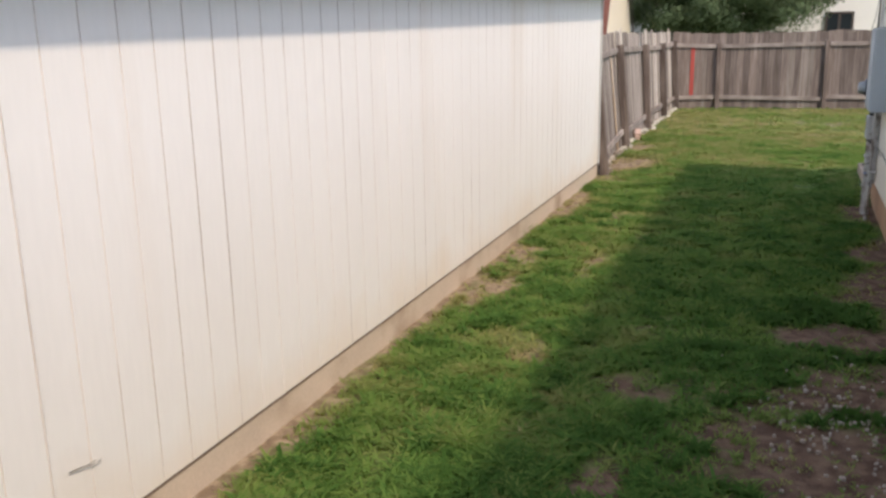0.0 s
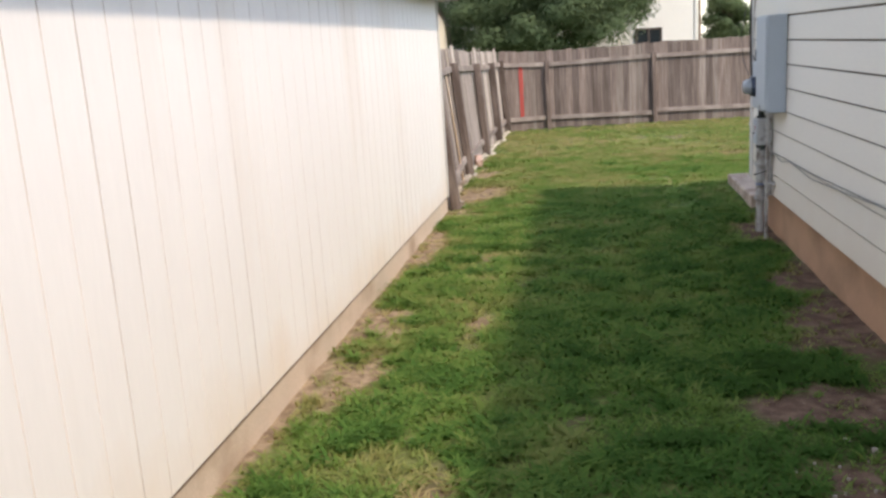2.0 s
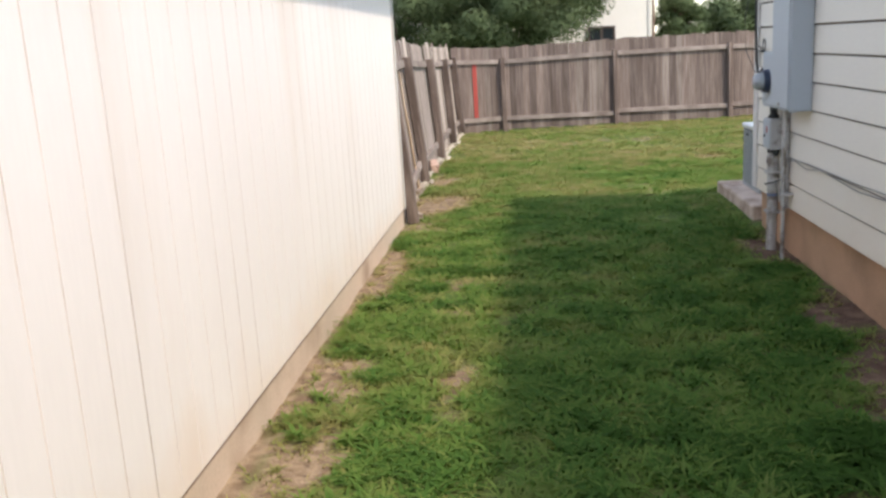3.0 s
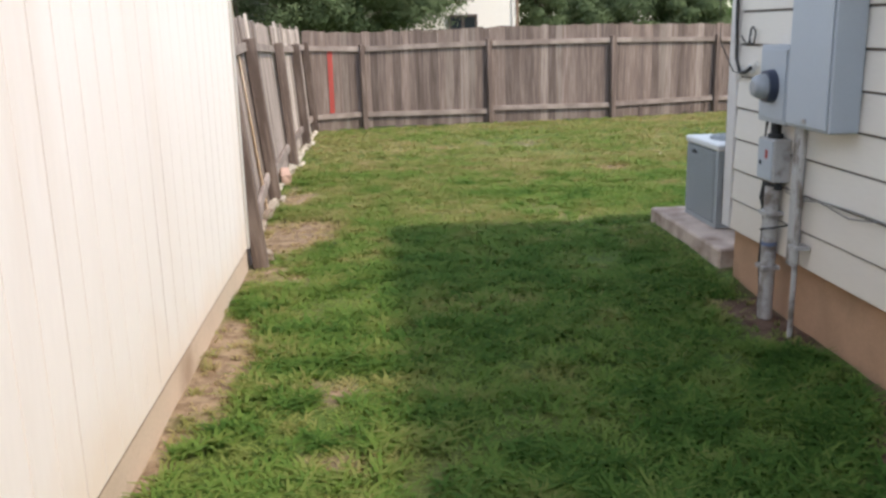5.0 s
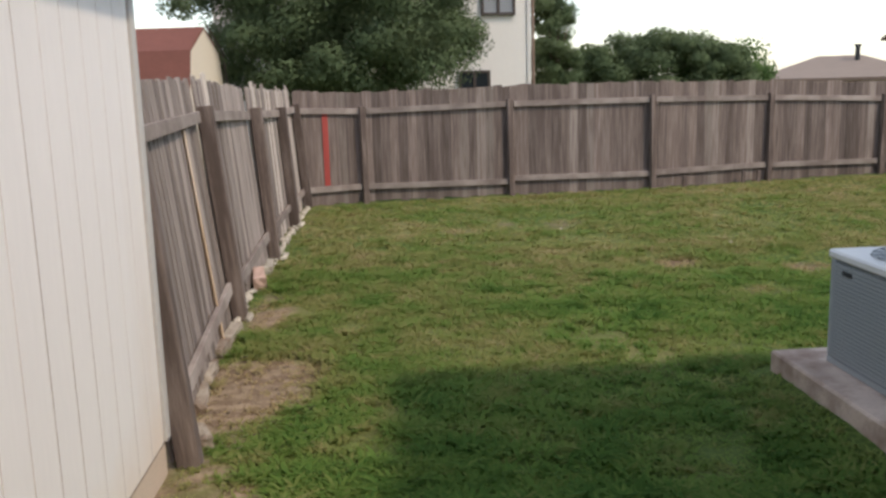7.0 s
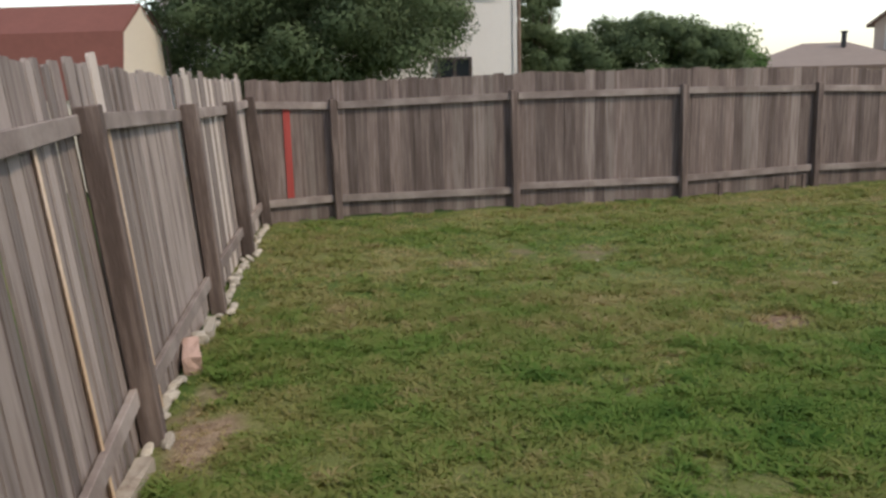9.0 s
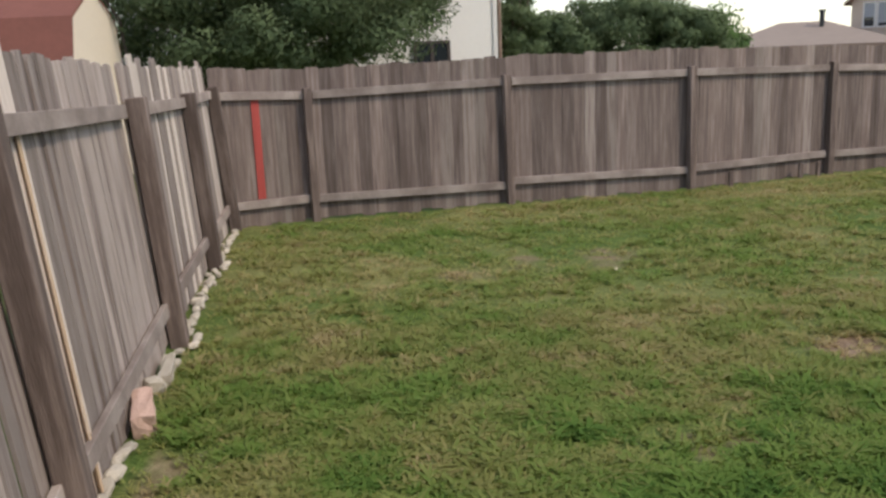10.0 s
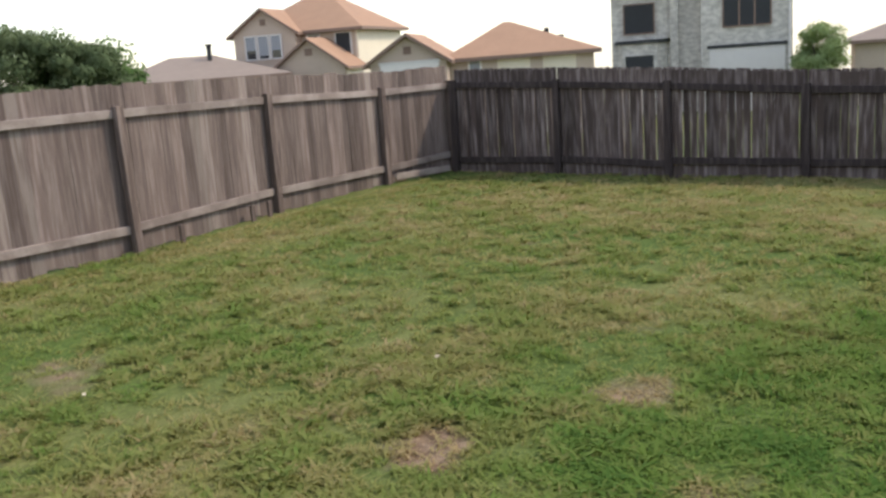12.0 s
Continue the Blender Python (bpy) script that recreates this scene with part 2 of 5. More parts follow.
def thing(name, at, label, category, group="", kind="", turn=0):
    ob = new(name)
    ob.matrix_basis = pose(*at, 0, 0, turn)
    return tagged(ob, label, category, group, kind)


def box(bm, lo, hi, bevel=0.0):
    r = bmesh.ops.create_cube(bm, size=1)
    for v in r["verts"]:
        v.co = Vector([(lo[i] + hi[i]) / 2 + v.co[i] * (hi[i] - lo[i]) for i in range(3)])
    if bevel:
        edges = list({e for v in r["verts"] for e in v.link_edges})
        bmesh.ops.bevel(bm, geom=edges, offset=bevel, segments=1, affect="EDGES")
    return bm


def boxes(*items, bevel=0.0):
    bm = bmesh.new()
    for lo, hi in items:
        box(bm, lo, hi, bevel)
    return bm


def tube(points, r, sides=8, bm=None, taper=1.0):
    """A round bar along a line of points."""
    bm = bm or bmesh.new()
    pts = [Vector(p) for p in points]
    rings = []
    for i, p in enumerate(pts):
        d = (pts[min(i + 1, len(pts) - 1)] - pts[max(i - 1, 0)]).normalized()
        q = d.to_track_quat("Z", "Y")
        rr = r * (1 + (taper - 1) * i / max(1, len(pts) - 1))
        rings.append([bm.verts.new(p + q @ Vector((rr * math.cos(a), rr * math.sin(a), 0)))
                      for a in [2 * math.pi * k / sides for k in range(sides)]])
    for a, b in zip(rings, rings[1:]):
        for k in range(sides):
            bm.faces.new((a[k], a[(k + 1) % sides], b[(k + 1) % sides], b[k]))
    bm.faces.new(rings[0][::-1])
    bm.faces.new(rings[-1])
    return bm


def prism(bm, outline, z0, z1):
    """A solid from a plan outline (counter-clockwise) between two heights."""
    a = [bm.verts.new((x, y, z0)) for x, y in outline]
    b = [bm.verts.new((x, y, z1)) for x, y in outline]
    n = len(a)
    for i in range(n):
        bm.faces.new((a[i], a[(i + 1) % n], b[(i + 1) % n], b[i]))
    bm.faces.new(a[::-1])
    bm.faces.new(b)
    return bm


def lattice(shape, seed):
    return np.random.RandomState(seed).rand(*shape)


def smooth_noise(x, y, size, seed):
    """Value noise on numpy arrays, cells of the given size."""
    g = lattice((256, 256), seed)
    u, v = x / size + 97.0, y / size + 97.0
    i, j = np.floor(u).astype(int), np.floor(v).astype(int)
    fu, fv = u - i, v - j
    fu, fv = fu * fu * (3 - 2 * fu), fv * fv * (3 - 2 * fv)
    i0, i1, j0, j1 = i % 256, (i + 1) % 256, j % 256, (j + 1) % 256
    return (g[i0, j0] * (1 - fu) + g[i1, j0] * fu) * (1 - fv) + (g[i0, j1] * (1 - fu) + g[i1, j1] * fu) * fv


# ---- ground ----
BARE = [(0.10, 11.2, 0.42, 1.0, 1.0), (-0.08, 8.2, 0.25, 1.0, 0.95), (0.02, 5.1, 0.30, 0.9, 1.15), (0.75, 5.6, 0.3, 0.4, 0.6), (0.8, 4.6, 0.25, 0.3, 0.55), (-0.14, 1.9, 0.2, 1.4, 0.8),
        (1.57, 2.9, 0.38, 0.2, 0.9), (2.5, 2.3, 1.0, 0.75, 1.3), (1.52, 2.88, 0.38, 0.2, 1.0), (2.3, 3.0, 0.55, 0.3, 0.95), (2.55, 4.15, 0.4, 0.3, 0.9), (1.9, 1.7, 0.8, 0.5, 0.9), (2.8, 3.3, 0.45, 0.6, 1.1), (2.85, 4.3, 0.40, 0.6, 1.0),
        (3.02, 5.4, 0.38, 0.7, 1.2), (3.05, 6.6, 0.30, 0.9, 1.1), (1.27, 3.95, 0.35, 0.25, 0.7), (0.43, 15.5, 0.35, 0.5, 0.55),
        (2.39, 13.26, 0.32, 0.25, 0.6), (3.76, 14.28, 0.34, 0.3, 1.12), (4.86, 13.86, 0.3, 0.3, 0.56), (4.1, 13.0, 0.4, 0.2, 0.5), (5.9, 14.6, 0.4, 0.3, 0.5), (2.3, 15.2, 0.5, 0.3, 0.45), (7.6, 16.6, 0.5, 0.3, 0.5), (3.83, 14.6, 0.3, 0.25, 0.5),
        (2.6, 16.9, 1.3, 0.5, 0.42), (0.05, 9.8, 0.3, 0.4, 0.9), (1.6, 0.4, 1.0, 0.8, 0.8), (0.0, 13.1, 0.25, 0.8, 0.8),
        (2.75, 5.2, 0.35, 0.25, 0.85), (2.3, 4.2, 0.3, 0.2, 0.7), (2.5, 6.3, 0.25, 0.3, 0.7), (1.95, 1.9, 0.5, 0.3, 0.8), (2.9, 7.3, 0.25, 0.4, 0.9),
        (0.66, 5.1, 0.25, 0.5, 0.8), (0.75, 3.5, 0.22, 0.5, 0.7), (0.6, 6.7, 0.2, 0.4, 0.6), (0.48, 7.6, 0.2, 0.3, 0.6), (3.1, 8.2, 0.3, 0.7, 0.9), (2.2, 5.9, 0.35, 0.3, 0.5), (5.6, 12.6, 0.5, 0.3, 0.5), (1.3, 14.0, 0.4, 0.3, 0.4)]


def bareness(x, y):
    """0: thick grass, 1: bare soil."""
    s = np.zeros_like(x)
    for cx, cy, rx, ry, k in BARE:
        s = np.maximum(s, k * np.clip(1.5 - 1.1 * np.hypot((x - cx) / rx, (y - cy) / ry), 0, 1))
    s = np.maximum(s, 1.1 * np.clip(1 - (x + 0.20) / 0.16, 0, 1) * (y < 10.5) * (x > -0.9))
    s = np.maximum(s, 0.8 * np.clip(1 - (3.2 - x) / 0.25, 0, 1) * (y < 9.3) * (x < 3.5))
    n = smooth_noise(x, y, 0.35, 3) * 0.6 + smooth_noise(x, y, 0.11, 4) * 0.4
    return np.clip(s * 1.15 + (n - 0.5) * 1.6 - 0.42, 0, 1)


def dryness(x, y):
    """0: lush, 1: yellowed."""
    n = smooth_noise(x, y, 1.3, 7) * 0.55 + smooth_noise(x, y, 0.4, 8) * 0.45
    return np.clip((n - 0.40) * 2.1 + 0.25 * np.clip((y - 9) / 6, 0, 1) - 0.1, 0, 1)


def fall(x, y):
    """The land drops away beyond the fences."""
    d = np.maximum(np.maximum(x - 12.6, y - 21.8), 0)
    k = np.clip(d / 26, 0, 1)
    return -2.1 * k * k * (3 - 2 * k) - 0.05 * np.maximum(np.maximum(np.hypot(x - 3, y - 10) - 75, 0), 0)


def rise(x, y):
    """Soil heaped a little against the slab."""
    return 0.085 * np.clip(1 - np.abs(x - 3.2) / 0.6, 0, 1) * np.clip(1.6 - np.abs(y - 10.1) / 1.0, 0, 1)


def terrain():
    def axis(lo, hi, step, far):
        a = list(np.arange(lo, hi + 1e-6, step))
        d, out_lo, out_hi = step, [], []
        p = a[-1]
        while p < far:
            d *= 1.35
            p += d
            out_hi.append(p)
        d, p = step, a[0]
        while p > -far:
            d *= 1.35
            p -= d
            out_lo.append(p)
        return np.array(out_lo[::-1] + a + out_hi)
    xs, ys = axis(-0.6, 12.4, 0.07, 900), axis(-1.0, 21.4, 0.07, 900)
    gx, gy = np.meshgrid(xs, ys, indexing="ij")
    bump = (smooth_noise(gx, gy, 0.5, 11) - 0.5) * 0.025 + (smooth_noise(gx, gy, 0.12, 12) - 0.5) * 0.016
    near = (gx > -1) & (gx < 13) & (gy > -3) & (gy < 23)
    gz = fall(gx, gy) + bump * near - 0.012 + rise(gx, gy)
    nx, ny = gx.shape
    idx = np.arange(nx * ny).reshape(nx, ny)
    quads = np.stack([idx[:-1, :-1], idx[1:, :-1], idx[1:, 1:], idx[:-1, 1:]], -1).reshape(-1, 4)
    me = bpy.data.meshes.new("ground")
    me.from_pydata(np.stack([gx, gy, gz], -1).reshape(-1, 3), [], quads)
    for key, val in (("bare", bareness(gx, gy)), ("dry", dryness(gx, gy)), ("sand", np.maximum(np.clip((1.1 - gx) / 0.5, 0, 1), 0.65 * (gy > 9.6)))):
        me.attributes.new(key, "FLOAT", "POINT").data.foreach_set("value", val.reshape(-1).astype(np.float32))
    me.polygons.foreach_set("use_smooth", [True] * len(quads))
    m = bpy.data.materials.new("lawn_soil")
    m.use_nodes = True
    n, l = m.node_tree.nodes, m.node_tree.links
    b = n["Principled BSDF"]
    b.inputs["Roughness"].default_value, b.inputs["Specular IOR Level"].default_value = 0.95, 0.15

    def attr(k):
        a = n.new("ShaderNodeAttribute")
        a.attribute_name = k
        return a.outputs["Fac"]

    def nz(s, detail=5):
        t = n.new("ShaderNodeTexNoise")
        t.inputs["Scale"].default_value, t.inputs["Detail"].default_value = s, detail
        g = n.new("ShaderNodeNewGeometry")
        l.new(g.outputs["Position"], t.inputs["Vector"])
        return t.outputs[0]

    def rng(src, lo, hi):
        r = n.new("ShaderNodeMapRange")
        r.inputs[1].default_value, r.inputs[2].default_value = lo, hi
        l.new(src, r.inputs[0])
        return r.outputs[0]

    def mix(f, a, c):
        x = n.new("ShaderNodeMix")
        x.data_type = "RGBA"
        l.new(f, x.inputs[0])
        for s, v in ((x.inputs[6], a), (x.inputs[7], c)):
            if isinstance(v, tuple):
                s.default_value = (*v, 1)
            else:
                l.new(v, s)
        return x.outputs[2]

    green = mix(rng(nz(35), 0.4, 0.62), (0.05, 0.085, 0.018), (0.10, 0.145, 0.035))
    straw = mix(rng(nz(40), 0.4, 0.65), (0.13, 0.135, 0.045), (0.22, 0.205, 0.085))
    soil = mix(rng(nz(9), 0.4, 0.65), (0.09, 0.052, 0.038), (0.19, 0.125, 0.088))
    soil = mix(attr("sand"), soil, mix(rng(nz(12), 0.4, 0.65), (0.19, 0.13, 0.085), (0.33, 0.245, 0.165)))
    soil = mix(rng(nz(70), 0.66, 0.76), soil, (0.36, 0.31, 0.26))
    soil = mix(rng(nz(25), 0.60, 0.72), soil, (0.10, 0.065, 0.045))
    c = mix(attr("dry"), green, straw)
    c = mix(rng(attr("bare"), 0.15, 0.7), c, soil)
    l.new(c, b.inputs["Base Color"])
    bu = n.new("ShaderNodeBump")
    bu.inputs["Strength"].default_value, bu.inputs["Distance"].default_value = 0.6, 0.02
    l.new(nz(50), bu.inputs["Height"])
    l.new(bu.outputs[0], b.inputs["Normal"])
    me.materials.append(m)
    tagged(new("ground", me), "patchy green lawn with bare soil spots between two houses", "lawn", kind="structure")


terrain()


def grass():
    """Short tufts all over the yard, thicker where the walk passes."""
    r = np.random.RandomState(5)
    pts = []
    for x0, x1, y0, y1, per in ((-0.15, 3.2, -1.6, 9.5, 6000), (-0.2, 6.5, 9.5, 15.5, 5200), (-0.15, 11.9, 15.5, 21.0, 1700), (6.5, 11.9, 9.5, 15.5, 2200)):
        k = int((x1 - x0) * (y1 - y0) * per / 7)
        pts.append(np.stack([r.uniform(x0, x1, k), r.uniform(y0, y1, k)], -1))
    c = np.concatenate(pts)
    b = bareness(c[:, 0], c[:, 1])
    dens = 0.6 * smooth_noise(c[:, 0], c[:, 1], 0.17, 21) + 0.4 * smooth_noise(c[:, 0], c[:, 1], 0.6, 22)
    inside = ~((c[:, 0] > 3.1) & (c[:, 1] < 10.95) & (c[:, 0] < 6.0)) & ~((c[:, 0] > 3.14) & (c[:, 1] < 11.0))
    inside &= c[:, 1] < 19.45 + 0.145 * c[:, 0]
    keep = (r.rand(len(c)) > b * np.where(c[:, 1] > 9, 0.6, 0.88)) & (r.rand(len(c)) < 0.3 + 1.1 * dens) & inside
    pits = smooth_noise(c[:, 0] + 0.6 * c[:, 1], c[:, 1] * 1.15, 0.075, 71) * 0.7 + smooth_noise(c[:, 0], c[:, 1], 0.5, 72) * 0.3
    keep &= (r.rand(len(c)) > 0.85 * np.clip((pits - 0.60) / 0.06, 0, 1) * np.clip(1.6 - 0.09 * np.clip(c[:, 1] - 9, 0, 9), 0, 1))
    c, dens = c[keep], dens[keep]
    k = 6
    n = len(c) * k
    base = np.repeat(c, k, 0) + r.normal(0, 0.018, (n, 2))
    big = np.repeat(dens, k)
    mound = np.repeat(smooth_noise(c[:, 0], c[:, 1], 0.085, 51) * 0.6 + smooth_noise(c[:, 0], c[:, 1], 0.19, 52) * 0.4, k)
    h = (1 - 0.5 * np.repeat(b[keep], k)) * (0.014 + 0.034 * r.rand(n)) * (0.45 + 1.1 * big) * np.where(np.repeat(c[:, 1], k) > 9.5, 0.5 + 0.7 * mound, 0.25 + 1.6 * mound)
    w = r.uniform(0.0035, 0.008, n)
    spot = np.repeat(smooth_noise(c[:, 0], c[:, 1], 0.14, 33), k)
    # coarser clumps
    q = np.concatenate([np.stack([r.uniform(-0.1, 3.1, 4200), r.uniform(-0.2, 9.5, 4200)], -1), np.stack([r.uniform(-0.1, 6.5, 3600), r.uniform(9.5, 15.5, 3600)], -1),
                        np.stack([r.uniform(0, 11.7, 2600), r.uniform(15.5, 20.5, 2600)], -1), np.stack([r.uniform(6.5, 11.7, 900), r.uniform(9.5, 15.5, 900)], -1)])
    want = smooth_noise(q[:, 0], q[:, 1], 0.35, 41) * 0.85 + smooth_noise(q[:, 0], q[:, 1], 1.1, 42) * 0.15
    q = q[(want > 0.5) & (bareness(q[:, 0], q[:, 1]) < 0.45) & ~((q[:, 0] > 3.05) & (q[:, 1] < 11.0)) & (q[:, 1] < 19.3 + 0.145 * q[:, 0])]
    kk = 16
    m = len(q) * kk
    base = np.concatenate([base, np.repeat(q, kk, 0) + r.normal(0, 0.028, (m, 2))])
    size = np.repeat(r.uniform(0.6, 1.25, len(q)), kk)
    h = np.concatenate([h, r.uniform(0.03, 0.065, m) * size])
    w = np.concatenate([w, r.uniform(0.005, 0.011, m)])
    spot = np.concatenate([spot, np.repeat(r.uniform(-0.5, 0.2, len(q)) + 0.12 * (q[:, 1] > 10), kk)])
    n += m
    # broad-bladed weedy runners, thick in the passage and thinner out in the yard
    q = np.concatenate([np.stack([r.uniform(-0.1, 3.0, 9500), r.uniform(-0.4, 9.6, 9500)], -1), np.stack([r.uniform(-0.05, 5.0, 8500), r.uniform(9.4, 14.5, 8500)], -1),
                        np.stack([r.uniform(0.2, 10.5, 5200), r.uniform(14.5, 19.0, 5200)], -1)])
    want = smooth_noise(q[:, 0], q[:, 1], 0.22, 61) * 0.6 + smooth_noise(q[:, 0], q[:, 1], 0.9, 62) * 0.4 - 0.012 * np.clip(q[:, 1] - 9, 0, 8)
    q = q[(want > 0.47) & (bareness(q[:, 0], q[:, 1]) < 0.3) & ~((q[:, 0] > 3.0) & (q[:, 1] < 11.0))]
    kk = 13
    m = len(q) * kk
    base = np.concatenate([base, np.repeat(q, kk, 0) + r.normal(0, 0.022, (m, 2))])
    size = np.repeat(r.uniform(0.6, 1.2, len(q)) * np.where(q[:, 1] > 9.5, 0.62, 1.0), kk)
    h = np.concatenate([h, r.uniform(0.025, 0.060, m) * size])
    w = np.concatenate([w, r.uniform(0.006, 0.012, m)])
    spot = np.concatenate([spot, np.repeat(r.uniform(-0.6, 0.35, len(q)), kk)])
    n += m
    ang = r.uniform(0, 2 * np.pi, n)
    lean = h * r.uniform(0.7, 2.8, n)
    d = np.stack([np.cos(ang), np.sin(ang)], -1)
    s = np.stack([-d[:, 1], d[:, 0]], -1)
    z0 = fall(base[:, 0], base[:, 1]) - 0.012 + rise(base[:, 0], base[:, 1])
    v = np.zeros((n, 5, 3), np.float32)
    v[:, 0, :2], v[:, 1, :2] = base - s * w[:, None], base + s * w[:, None]
    v[:, 0, 2] = v[:, 1, 2] = z0
    mid = base + d * (lean * 0.4)[:, None]
    v[:, 2, :2], v[:, 3, :2] = mid + s * (w * 0.8)[:, None], mid - s * (w * 0.8)[:, None]
    v[:, 2, 2] = v[:, 3, 2] = z0 + h * 0.7
    v[:, 4, :2] = base + d * lean[:, None]
    v[:, 4, 2] = z0 + h * 0.85
    o = np.arange(n) * 5
    me = bpy.data.meshes.new("grass")
    me.vertices.add(n * 5)
    me.vertices.foreach_set("co", v.reshape(-1))
    loops = np.stack([o + 3, o + 2, o + 1, o, o + 4, o + 2, o + 3], -1).reshape(-1)
    me.loops.add(n * 7)
    me.loops.foreach_set("vertex_index", loops.astype(np.int32))
    me.polygons.add(n * 2)
    st = (np.arange(n) * 7)[:, None] + np.array([0, 4])
    me.polygons.foreach_set("loop_start", st.reshape(-1).astype(np.int32))
    me.polygons.foreach_set("use_smooth", np.ones(n * 2, bool))
    me.update(calc_edges=True)
    up = np.repeat(np.concatenate([-0.28 * d, np.ones((n, 1))], 1) / math.hypot(0.28, 1), 5, 0)
    me.normals_split_custom_set_from_vertices(up)
    dry = dryness(base[:, 0], base[:, 1])
    bb = bareness(base[:, 0], base[:, 1])
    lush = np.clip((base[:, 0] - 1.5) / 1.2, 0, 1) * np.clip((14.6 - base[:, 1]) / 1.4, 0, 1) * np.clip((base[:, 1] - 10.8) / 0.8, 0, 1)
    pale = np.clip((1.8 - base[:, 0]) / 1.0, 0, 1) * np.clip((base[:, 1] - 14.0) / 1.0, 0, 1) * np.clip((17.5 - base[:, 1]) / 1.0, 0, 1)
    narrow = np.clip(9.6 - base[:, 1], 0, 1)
    # pales the sunlit strip: dry blades and sunlight in one tint
    sun_strip = narrow * np.clip((1.35 - base[:, 0]) / 0.3, 0, 1)
    # darkens blades by the wall to deepen the house's shade
    wall_shade = narrow * np.clip((base[:, 0] - 2.2) / 0.7, 0, 1)
    # near-end term (y < 5) also paints shade; y 3 to 9 is lightened for open sky
    tint = np.clip(0.10 * np.clip((base[:, 1] - 3) / 2.5, 0, 1) * np.clip((10.5 - base[:, 1]) / 1.5, 0.5, 1) - 0.14 * lush + 0.10 * pale + 0.07 * np.clip((base[:, 0] - 2.5) / 5, 0, 1) - 0.04 * np.clip((base[:, 1] - 6) / 2, 0, 1) * np.clip((15.5 - base[:, 1]) / 4, 0, 1) * np.clip((4.5 - base[:, 0]) / 2, 0, 1) + 0.03 * np.clip(base[:, 1] - 9.3, 0, 1) + 0.09 * sun_strip - 0.14 * wall_shade - 0.12 * np.clip((base[:, 0] - 1.1) / 0.6, 0, 1) * np.clip((5.0 - base[:, 1]) / 2, 0, 1) + 0.04 + 0.17 * dry + 0.22 * np.clip((base[:, 1] - 6) / 6, 0, 1) + 0.09 * np.clip((base[:, 1] - 11) / 4, 0, 1) + 0.32 * (smooth_noise(base[:, 0], base[:, 1], 0.22, 31) - 0.15) + np.where(base[:, 1] > 9.5, 0.17, 0.28) * spot - 0.07 + r.normal(0, 0.035, n) + (r.rand(n) < 0.015) * 0.2 + 0.2 * (smooth_noise(base[:, 0], base[:, 1], 0.09, 35) > 0.8) * (base[:, 1] > 8) + 0.42 * bb, 0, 1)
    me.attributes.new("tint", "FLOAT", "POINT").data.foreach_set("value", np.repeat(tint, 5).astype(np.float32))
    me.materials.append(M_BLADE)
    tagged(new("grass", me), "short tufted green lawn grass with yellowed blades", "grass", kind="stuff")


grass()


